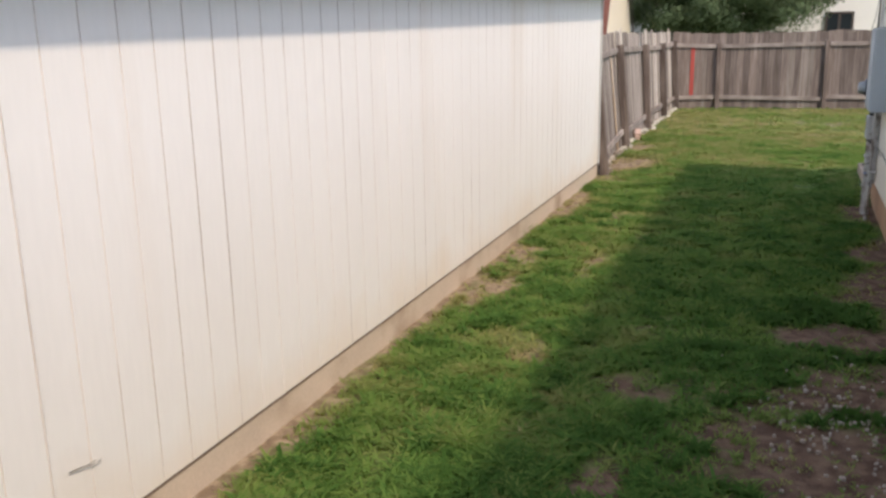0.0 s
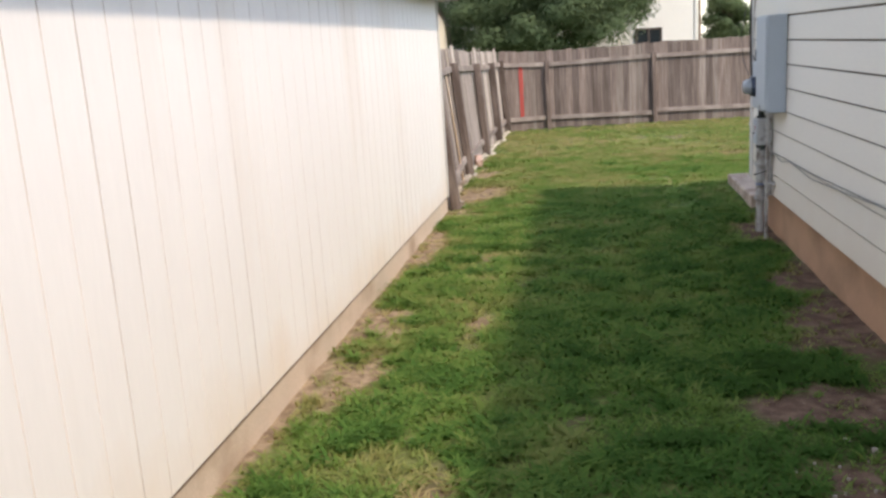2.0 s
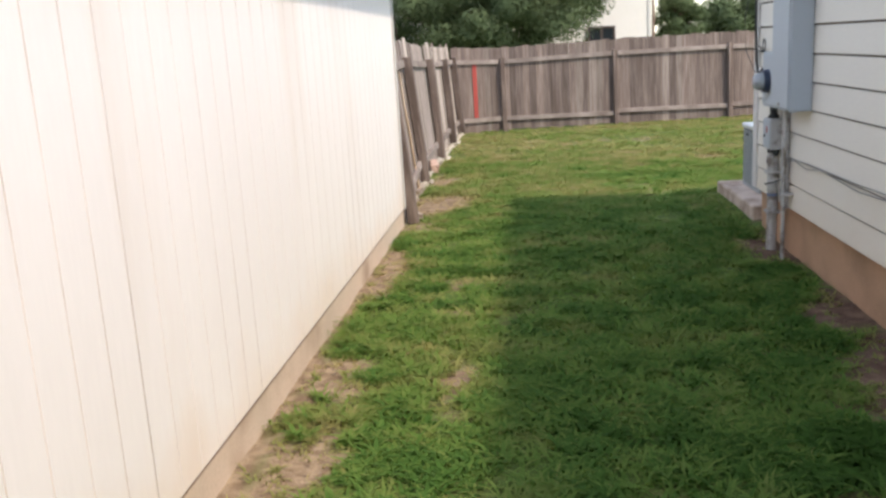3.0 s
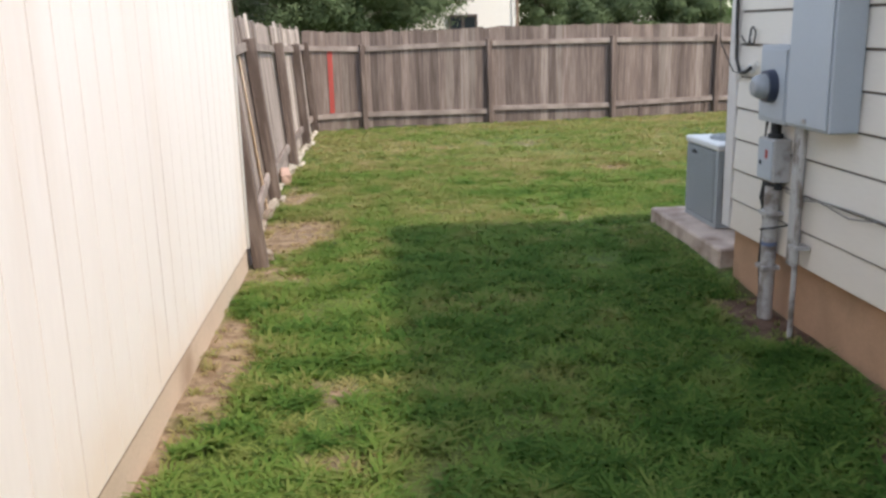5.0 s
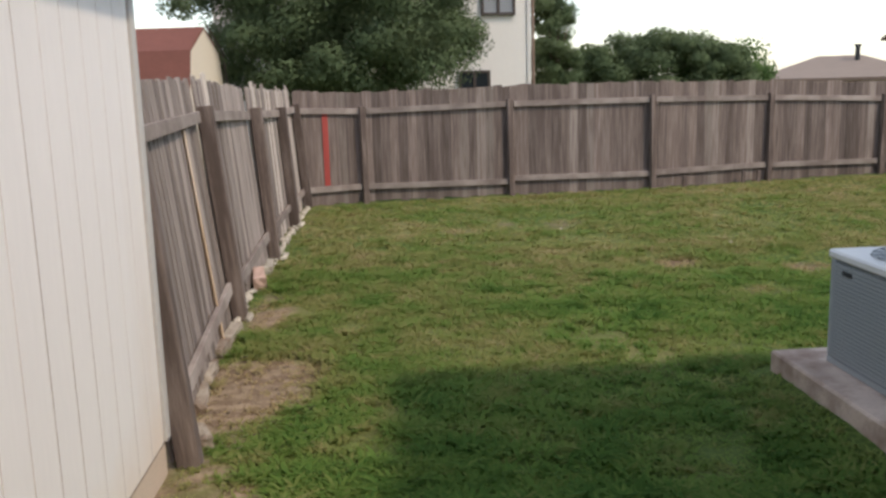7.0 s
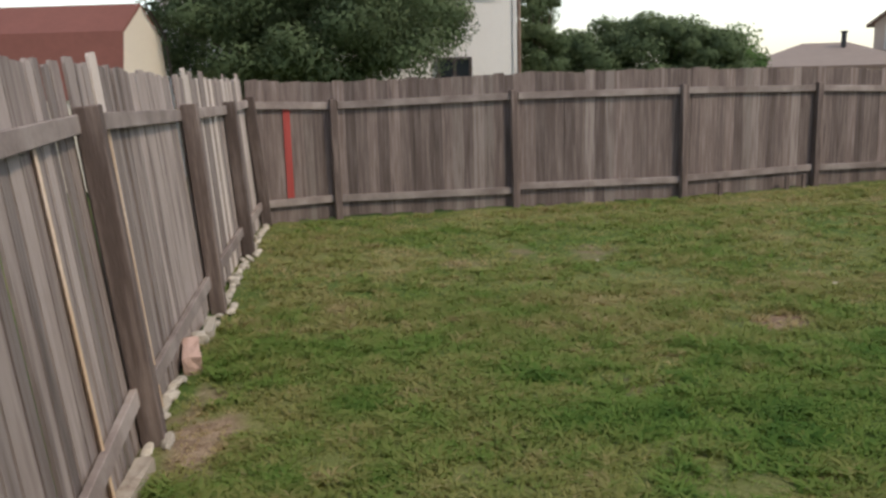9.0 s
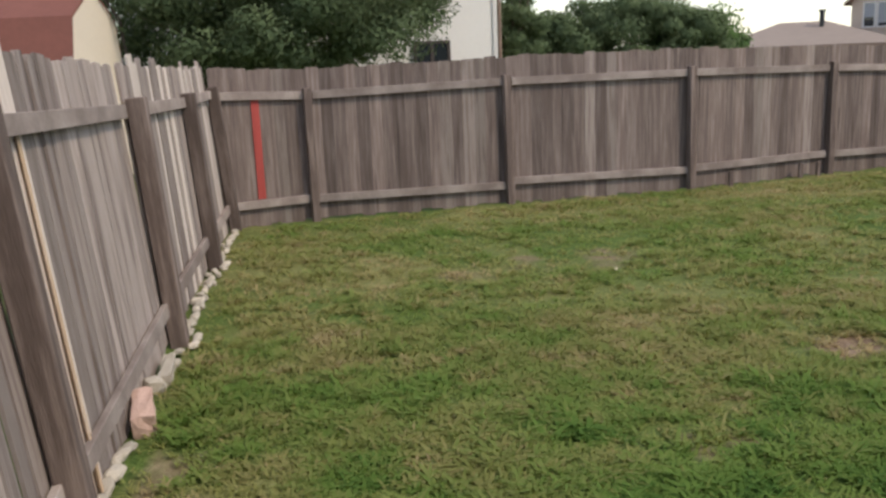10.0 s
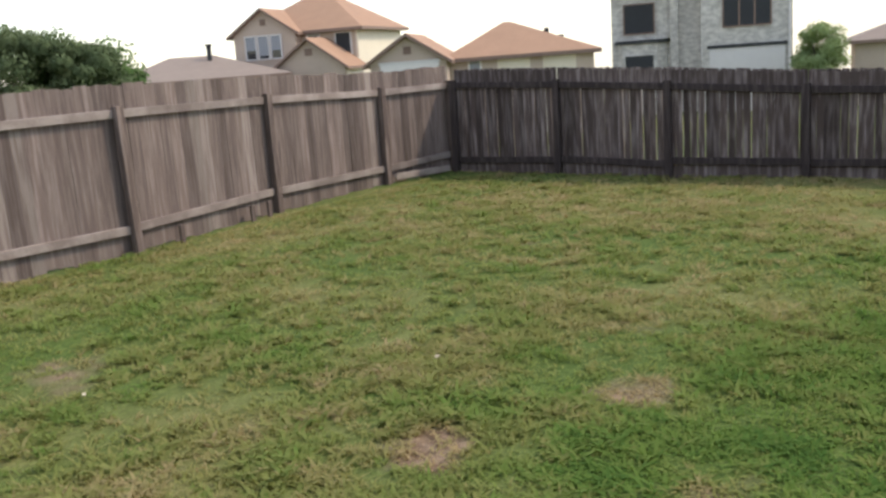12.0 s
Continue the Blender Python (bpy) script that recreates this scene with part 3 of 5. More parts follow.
# ---- neighbour's building along the walk ----
def neighbour_building():
    root = thing("neighbor_house", (-0.14, 10.0, 0), "cream panel-sided house wall with vertical grooves beside the lawn", "house", turn=-0.7)
    sheet_w, zb, zt = 1.2192, 0.18, 2.40
    bm = bmesh.new()
    gap = sheet_w / 6

    def face(y0, y1, x0, x1):
        vs = [bm.verts.new(p) for p in ((x0, y0, zb), (x1, y1, zb), (x1, y1, zt), (x0, y0, zt))]
        return bm.faces.new(vs)
    y = 0.002
    for i in range(6):
        e = gap * (i + 1)
        face(y, e - 0.008, 0, 0)
        for f in (face(e - 0.008, e - 0.006, 0, -0.006), face(e - 0.006, e - 0.002, -0.006, -0.006), face(e - 0.002, e, -0.006, 0)):
            f.material_index = 1
        y = e
    vs = [bm.verts.new(p) for p in ((0, 0.002, zb), (0, y, zb), (-0.016, y, zb), (-0.016, 0.002, zb))]
    bm.faces.new(vs)
    me = bpy.data.meshes.new("siding_panel")
    bmesh.ops.remove_doubles(bm, verts=bm.verts, dist=0.0001)
    bmesh.ops.recalc_face_normals(bm, faces=bm.faces)
    bm.to_mesh(me)
    bm.free()
    me.materials.append(M_PANEL)
    me.materials.append(M_GROOVE)
    for i in range(14):
        shared("siding_panel", me, root, Matrix.Translation((0, -0.06 - sheet_w * (i + 1), 0)))
    part("wall", boxes(((-6.5, -17.2, 0.15), (-0.02, -0.02, 2.4))), M_PANEL, root)
    part("foundation", boxes(((-6.5, -17.2, -0.1), (-0.012, -0.0, 0.164))), M_BASE_L, root, "sand-coloured rendered base strip")
    part("flashing", boxes(((-0.05, -17.15, 0.1641), (-0.005, -0.01, 0.1798))), M_FASCIA, root, "dark gap strip below the panels")
    part("corner_trim", boxes(((-0.09, -0.058, 0.18), (0.014, 0.012, 2.40)), bevel=0.003), M_CORNER, root, "grey-beige corner board")
    part("soffit", boxes(((-6.7, -17.4, 2.40), (0.20, 0.20, 2.425))), M_TRIM, root)
    part("fascia", boxes(((0.20, -17.4, 2.39), (0.222, 0.222, 2.54)), ((-6.7, 0.20, 2.39), (0.20, 0.222, 2.54))), M_FASCIA, root, "dark brown fascia board")
    bm = bmesh.new()
    v = [bm.verts.new(p) for p in ((0.25, -17.45, 2.54), (0.25, 0.25, 2.54), (-6.75, 0.25, 2.54), (-6.75, -17.45, 2.54), (-3.25, -14, 3.9), (-3.25, -3.2, 3.9))]
    for f in ((0, 1, 5, 4), (1, 2, 5), (2, 3, 4, 5), (3, 0, 4), (3, 2, 1, 0)):
        bm.faces.new([v[i] for i in f])
    part("roof", bm, M_SHINGLE, root, "brown shingle hip roof")
    bm = tube([(0.008, -9.738, 0.494), (0.014, -9.694, 0.492), (0.010, -9.650, 0.480), (0.018, -9.611, 0.471), (0.012, -9.572, 0.473)], 0.0028, 5, taper=0.5)
    tube([(0.010, -9.650, 0.480), (0.030, -9.620, 0.496)], 0.0018, 4, bm)
    tagged(part("dry_twig", bm, M_BARK, None, at=Matrix.Translation((-0.14, 10, 0)) @ pose(0, 0, 0, 0, 0, -0.7)), "thin dry twig caught on the cream wall panel", "twig")


neighbour_building()


# ---- our house ----
HX, HY = 3.14, 9.2


def house():
    root = thing("house", (HX, HY, 0), "single-storey house side with pale grey lap siding on a brown base", "house")
    z0, lap, y1 = 0.39, 0.197, -15.0
    bm = box(bmesh.new(), (-0.020, y1, 0.0), (0.0, -0.10, lap - 0.014), 0.002)
    for v in bm.verts:
        if v.co.z > 0.1 and v.co.x < -0.01:
            v.co.x += 0.012
    me = bpy.data.meshes.new("siding_board")
    bm.to_mesh(me)
    bm.free()
    me.materials.append(M_SIDING)
    for i in range(12):
        shared("siding_board", me, root, Matrix.Translation((0, 0, z0 + lap * i)))
    # dark backing, seen only in the lap gaps as painted shadow lines
    part("wall", boxes(((0.001, y1, 0.39), (9.0, 0.0, 2.62))), M_LAP_SHADE, root)
    part("foundation", boxes(((0.05, y1, -0.1), (9.0, -0.03, 0.388))), M_BASE_R, root, "orange-brown concrete base")
    part("corner_trim", boxes(((-0.026, -0.098, 0.39), (-0.001, 0.026, 2.62)), ((0.0, 0.001, 0.39), (0.09, 0.026, 2.62)), bevel=0.003), M_TRIM, root, "pale grey corner board")
    part("soffit", boxes(((-0.36, y1, 2.622), (9.4, 0.42, 2.645))), M_TRIM, root)
    part("fascia", boxes(((-0.385, y1, 2.58), (-0.36, 0.42, 2.70)), ((-0.385, 0.42, 2.58), (9.4, 0.445, 2.70))), M_TRIM, root)
    bm = bmesh.new()
    v = [bm.verts.new(p) for p in ((-0.42, y1, 2.70), (-0.42, 0.48, 2.70), (9.4, 0.48, 2.70), (9.4, y1, 2.70), (4.5, y1 + 4.5, 4.3), (4.5, -4.5, 4.3))]
    for f in ((0, 1, 5, 4), (1, 2, 5), (2, 3, 4, 5), (3, 0, 4), (3, 2, 1, 0)):
        bm.faces.new([v[i] for i in f])
    part("roof", bm, M_SHINGLE, root, "brown shingle roof with an overhang")
    # window near the start of the walk
    w = new("window")
    w.parent = root
    w.matrix_basis = Matrix.Translation((-0.02, -6.32, 1.665))
    tagged(w, "dark bronze window in the grey siding")
    part("frame", boxes(((-0.02, 0.0, 0.0), (0.015, 0.05, 0.85)), ((-0.02, 1.15, 0.0), (0.015, 1.20, 0.85)), ((-0.02, 0.05, 0.0), (0.015, 1.15, 0.045)),
                        ((-0.02, 0.05, 0.805), (0.015, 1.15, 0.85)), ((-0.015, 0.58, 0.045), (0.015, 0.62, 0.805)), bevel=0.003), M_BRONZE, w, "dark bronze window frame")
    part("pane", boxes(((-0.006, 0.05, 0.045), (-0.002, 0.58, 0.805))), M_GLASS, w)
    part("pane", boxes(((-0.006, 0.62, 0.045), (-0.002, 1.15, 0.805))), M_GLASS, w)
    part("sill", boxes(((-0.026, -0.02, -0.095), (0.01, 1.22, -0.003)), bevel=0.004), M_TRIM, w, "pale trim board under the window")


house()


# ---- electric service on the house wall ----
def services():
    fx = HX - 0.018
    p = thing("electrical_panel", (fx, 7.62, 1.17), "tall grey steel electrical panel on pale siding", "electrical panel")
    part("cabinet", boxes(((-0.155, 0.0, 0.0), (0.0, 0.44, 0.80)), bevel=0.006), M_BOX, p)
    part("door", boxes(((-0.167, 0.012, 0.015), (-0.156, 0.428, 0.785)), bevel=0.004), M_BOX, p)
    part("latch", boxes(((-0.176, 0.20, 0.03), (-0.1675, 0.24, 0.055)), bevel=0.003), M_CONDUIT, p)
    m = thing("electric_meter", (fx, 8.17, 1.155), "grey meter box with a round glass meter in a dark ring", "electric meter")
    part("cabinet", boxes(((-0.11, 0.0, 0.0), (0.0, 0.34, 0.42)), bevel=0.005), M_BOX, m)
    part("cover", boxes(((-0.118, 0.015, 0.02), (-0.111, 0.325, 0.40)), bevel=0.003), M_BOX, m)
    ring = bmesh.new()
    bmesh.ops.create_cone(ring, cap_ends=True, segments=24, radius1=0.092, radius2=0.086, depth=0.045)
    part("ring", ring, M_RING, m, "meter ring in the dark blue-grey of the meter's shaded side", at=pose(-0.1405, 0.17, 0.20, 0, -90, 0))
    dome = bmesh.new()
    bmesh.ops.create_uvsphere(dome, u_segments=24, v_segments=12, radius=0.07)
    bmesh.ops.delete(dome, geom=[v for v in dome.verts if v.co.z < -0.001], context="VERTS")
    for v in dome.verts:
        v.co.z = min(v.co.z * 1.25, 0.068)
    part("meter", dome, M_METER, m, "glass meter dome coloured pale for its sky reflection", at=pose(-0.1632, 0.17, 0.20, 0, -90, 0))
    j = thing("junction_box", (fx, 8.30, 0.82), "small weathered grey junction box under the meter", "junction box")
    part("cabinet", boxes(((-0.10, 0.0, 0.0), (0.0, 0.20, 0.24)), bevel=0.005), M_CONDUIT, j)
    part("cover", boxes(((-0.108, 0.01, 0.01), (-0.101, 0.19, 0.23)), bevel=0.002), M_BOX, j)
    part("nipple", tube([(-0.05, 0.10, 0.241), (-0.05, 0.10, 0.334)], 0.03, 12), M_BLACK, j)
    part("bushing", tube([(-0.05, 0.10, 0.241), (-0.05, 0.10, 0.265)], 0.043, 12), M_BLACK, j, "black threaded bushing")
    part("connector", tube([(-0.05, 0.035, -0.045), (-0.05, 0.035, -0.001)], 0.022, 10), M_BLACK, j, "black cable connector")
    part("connector", tube([(-0.05, 0.10, -0.03), (-0.05, 0.10, -0.001)], 0.047, 12), M_BLACK, j, "black cable connector")
    part("knockout", tube([(-0.1125, 0.15, 0.10), (-0.1085, 0.15, 0.10)], 0.014, 10), M_BLACK, j)
    part("label", boxes(((-0.111, 0.06, 0.13), (-0.109, 0.09, 0.18))), M_RED, j, "small red tag")
    c = thing("conduit", (fx, 8.40, 0), "thick grey vertical conduit running into the soil", "conduit")
    part("pipe", tube([(-0.05, 0, -0.05), (-0.05, 0, 0.817)], 0.042, 14), M_CONDUIT, c)
    for z in (0.30, 0.62):
        part("clamp", boxes(((-0.102, -0.055, z), (0.0, 0.055, z + 0.025)), bevel=0.002), M_CONDUIT, c)
    part("tape_band", tube([(-0.05, 0, 0.44), (-0.05, 0, 0.462)], 0.0435, 14), M_TAPE, c, "blue-grey tape band")
    c2 = thing("conduit", (fx, 8.05, 0), "thin grey vertical conduit below the electrical panel", "conduit")
    part("pipe", tube([(-0.06, 0, -0.05), (-0.06, 0, 1.165)], 0.015, 10), M_CONDUIT, c2)
    for z in (0.42, 0.72, 1.0):
        part("coupling", tube([(-0.06, 0, z), (-0.06, 0, z + 0.06)], 0.020, 10), M_CONDUIT, c2)
    part("clamp", boxes(((-0.084, -0.04, 0.50), (0.0, 0.04, 0.52))), M_CONDUIT, c2)
    c3 = thing("conduit", (fx, 8.16, 0), "short flat grey cable duct beside the pipes", "conduit")
    part("pipe", boxes(((-0.045, -0.035, 0.38), (0.0, 0.035, 1.166)), bevel=0.006), M_CONDUIT, c3)
    cab = tube([(-0.03, 8.34 - 8.2, 0.02), (-0.035, 0.15, 0.3), (-0.028, 0.135, 0.55), (-0.06, 0.125, 0.7), (-0.03, 0.14, 0.85), (-0.03, 0.20, 1.0), (-0.03, 0.17, 1.15)], 0.013, 8)
    tagged(part("black_cable", cab, M_CABLE, at=Matrix.Translation((fx, 8.39, 0))), "black cable hanging beside the conduit", "cable")
    tie = tube([(-0.055, 0.02, 0.42), (-0.11, -0.01, 0.44), (-0.08, -0.09, 0.46), (-0.03, -0.2, 0.50)], 0.006, 6)
    tagged(part("black_cable", tie, M_CABLE, at=Matrix.Translation((fx, 8.40, 0.1))), "thin black cable wrapped round the conduit", "cable")
    # coils and drops beside the corner
    rr = random.Random(3)
    pts = []
    for i in range(34):
        a = i / 34 * 2 * math.pi * 2.2
        pts.append((-0.02 - 0.012 * rr.random(), 0.052 * math.cos(a) + 0.006 * rr.random(), 0.075 * math.sin(a)))
    pts += [(-0.02, 0.10, -0.08), (-0.02, 0.17, -0.06), (-0.03, 0.24, 0.0)]
    tagged(part("cable_coil", tube(pts, 0.006, 6), M_CABLE, at=Matrix.Translation((fx, 8.86, 1.62)) @ Matrix.Scale(0.7, 4)), "black cable coiled against pale siding", "cable")
    pts = [(-0.02, 0.02 * i - 0.14, 0.03 * math.sin(i * 1.3) - 0.004 * i) for i in range(15)]
    tagged(part("cable_loop", tube(pts, 0.008, 6), M_WHITE_CABLE, at=Matrix.Translation((fx, 8.90, 1.44))), "loose pale cable loop on the siding", "cable")
    tagged(part("coax_cable", tube([(-0.03, 9.075, 2.6), (-0.035, 9.08, 2.1), (-0.035, 9.07, 1.72), (-0.03, 9.06, 1.48), (-0.03, 9.0, 1.40), (-0.03, 8.92, 1.40), (-0.03, 8.84, 1.43)], 0.012, 6), M_CABLE,
                at=Matrix.Translation((fx, 0, 0))), "black coaxial cable running down the corner", "cable")
    tagged(part("thin_cable", tube([(-0.02, 9.10, 2.5), (-0.06, 9.16, 2.1), (-0.10, 9.19, 1.85), (-0.09, 9.18, 1.58), (-0.04, 9.08, 1.40), (-0.03, 8.95, 1.39)], 0.004, 6), M_CABLE,
                at=Matrix.Translation((fx, 0, 0))), "thin slack black cable at the corner board", "cable")
    for lift, sag in ((0.0, 0.0), (-0.022, 0.02)):
        run = [(-0.03, 8.28, 0.80 + lift), (-0.03, 8.12, 0.775 + lift), (-0.03, 7.9, 0.79 + lift + sag), (-0.026, 7.6, 0.80 + lift - sag), (-0.026, 7.32, 0.80 + lift + sag), (-0.026, 6.6, 0.805 + lift - sag),
               (-0.026, 5.8, 0.825 + lift), (-0.026, 4.97, 0.85 + lift + sag), (-0.026, 3.2, 0.84 + lift - sag), (-0.026, 1.0, 0.83 + lift), (-0.026, -2.0, 0.84 + lift)]
        tagged(part("siding_cable", tube(run, 0.0040, 6), M_GREY_CABLE, at=Matrix.Translation((fx, 0, 0))), "thin grey cable sagging along the lap siding", "cable")


services()


# ---- condenser on its slab ----
def condenser():
    tagged(part("concrete_slab", boxes(((3.15, 9.33, -0.1), (5.2, 10.87, 0.18)), bevel=0.012), M_CONC),
           "worn pale concrete equipment slab behind the house", "slab", kind="structure")
    s, h = 0.66, 0.64
    a = thing("air_conditioner", (3.36, 9.96, 0.18), "square grey outdoor air conditioning condenser on a concrete slab", "air conditioner")
    part("base", boxes(((0, 0, 0), (s, s, 0.035)), bevel=0.005), M_AC, a)
    part("core", boxes(((0.04, 0.04, 0.036), (s - 0.04, s - 0.04, h - 0.06))), M_BLACK, a)
    for x0, x1, y0, y1 in ((0, 0.05, 0, 0.05), (s - 0.05, s, 0, 0.05), (0, 0.05, s - 0.05, s), (s - 0.05, s, s - 0.05, s)):
        part("corner_post", boxes(((x0, y0, 0.036), (x1, y1, h - 0.05)), bevel=0.006), M_AC, a)
    # dark backing paints the shade in the louver gaps
    part("side_panel", boxes(((0.002, 0.051, 0.036), (0.02, s - 0.051, h - 0.05))), M_AC_D, a)
    slats = bmesh.new()
    for i in range(34):
        z = 0.05 + i * 0.022
        if z < h - 0.07:
            box(slats, (-0.006, 0.05, z), (0.002, s - 0.05, z + 0.014))
            box(slats, (0.05, s - 0.002, z), (s - 0.05, s + 0.004, z + 0.014))
    for i in range(24):
        box(slats, (-0.008, 0.06 + i * 0.024, 0.04), (-0.0061, 0.068 + i * 0.024, h - 0.06))
    tagged(part("louver", slats, M_AC, a), kind="stuff")
    part("service_panel", boxes(((0.051, 0.0, 0.38), (0.34, 0.02, h - 0.05)), bevel=0.003), M_AC, a)
    slats = bmesh.new()
    for i in range(30):
        z = 0.06 + i * 0.017
        if z < h - 0.07:
            box(slats, (0.34, 0.006, z), (s - 0.05, 0.012, z + 0.004))
    for i in range(8):
        x = 0.25 + i * 0.05
        box(slats, (x, 0.012, 0.05), (x + 0.006, 0.018, h - 0.06))
    tagged(part("grille", slats, M_BLACK, a, "dark coil guard on the open side"), kind="stuff")
    part("lid", boxes(((-0.012, -0.012, h - 0.05), (s + 0.012, s + 0.012, h)), bevel=0.012), M_AC_TOP, a, "pale rounded top cover")
    c = s / 2
    for r in (0.05, 0.10, 0.15, 0.20, 0.25):
        n = 28
        part("guard_ring", tube([(c + r * math.cos(2 * math.pi * k / n), c + r * math.sin(2 * math.pi * k / n), h + 0.012) for k in range(n + 1)], 0.004, 4), M_AC, a)
    for k in range(8):
        t = math.pi * k / 8
        part("guard_spoke", tube([(c - 0.26 * math.cos(t), c - 0.26 * math.sin(t), h + 0.006), (c + 0.26 * math.cos(t), c + 0.26 * math.sin(t), h + 0.006)], 0.004, 4), M_AC, a)
    part("name_plate", boxes(((-0.0095, 0.42, h - 0.12), (-0.0065, 0.52, h - 0.095))), M_BLACK, a, "small dark maker plate")
    disc = bmesh.new()
    bmesh.ops.create_cone(disc, cap_ends=True, segments=28, radius1=0.255, radius2=0.255, depth=0.003)
    part("fan_opening", disc, M_AC, a, at=(c, c, h + 0.0025))
    tagged(part("refrigerant_line", tube([(0, 0, 0.30), (-0.02, -0.06, 0.20), (0.02, -0.16, 0.06), (0.06, -0.30, 0.03), (0.10, -0.52, 0.10), (0.12, -0.70, 0.22)], 0.018, 8), M_CABLE,
                at=Matrix.Translation((3.58, 9.95, 0.19))), "black insulated pipe from condenser to house", "pipe")
    tagged(part("power_whip", tube([(-0.07, 0, 0.42), (-0.075, -0.05, 0.33), (-0.04, -0.10, 0.23), (0.03, -0.15, 0.17), (0.11, -0.21, 0.20), (0.12, -0.34, 0.33), (0.12, -0.68, 0.55)], 0.013, 8), M_WHITE_CABLE,
                at=Matrix.Translation((3.50, 9.95, 0.19))), "pale flexible cable looping to the condenser", "cable")


condenser()


# ---- fences ----
PICKET_LEN = 1.7


def picket_mesh(name, seed, width, ears, material):
    r = random.Random(seed)
    w, t, e = width / 2, 0.008, ears
    top = PICKET_LEN
    bend = r.uniform(-0.004, 0.004)
    pts = [(-w, 0), (w, 0), (w + bend, top * 0.5), (w, top - e), (w - e * 0.7, top - r.uniform(0, 0.012)), (-w + e * 0.7, top - r.uniform(0, 0.012)), (-w, top - e - r.uniform(0, 0.01)), (-w + bend, top * 0.5)]
    bm = bmesh.new()
    a = [bm.verts.new((x, -t, z)) for x, z in pts]
    b = [bm.verts.new((x, t, z)) for x, z in pts]
    n = len(pts)
    for i in range(n):
        bm.faces.new((a[i], b[i], b[(i + 1) % n], a[(i + 1) % n]))
    bm.faces.new(a)
    bm.faces.new(b[::-1])
    bmesh.ops.recalc_face_normals(bm, faces=bm.faces)
    me = bpy.data.meshes.new(name)
    bm.to_mesh(me)
    bm.free()
    me.materials.append(material)
    return me


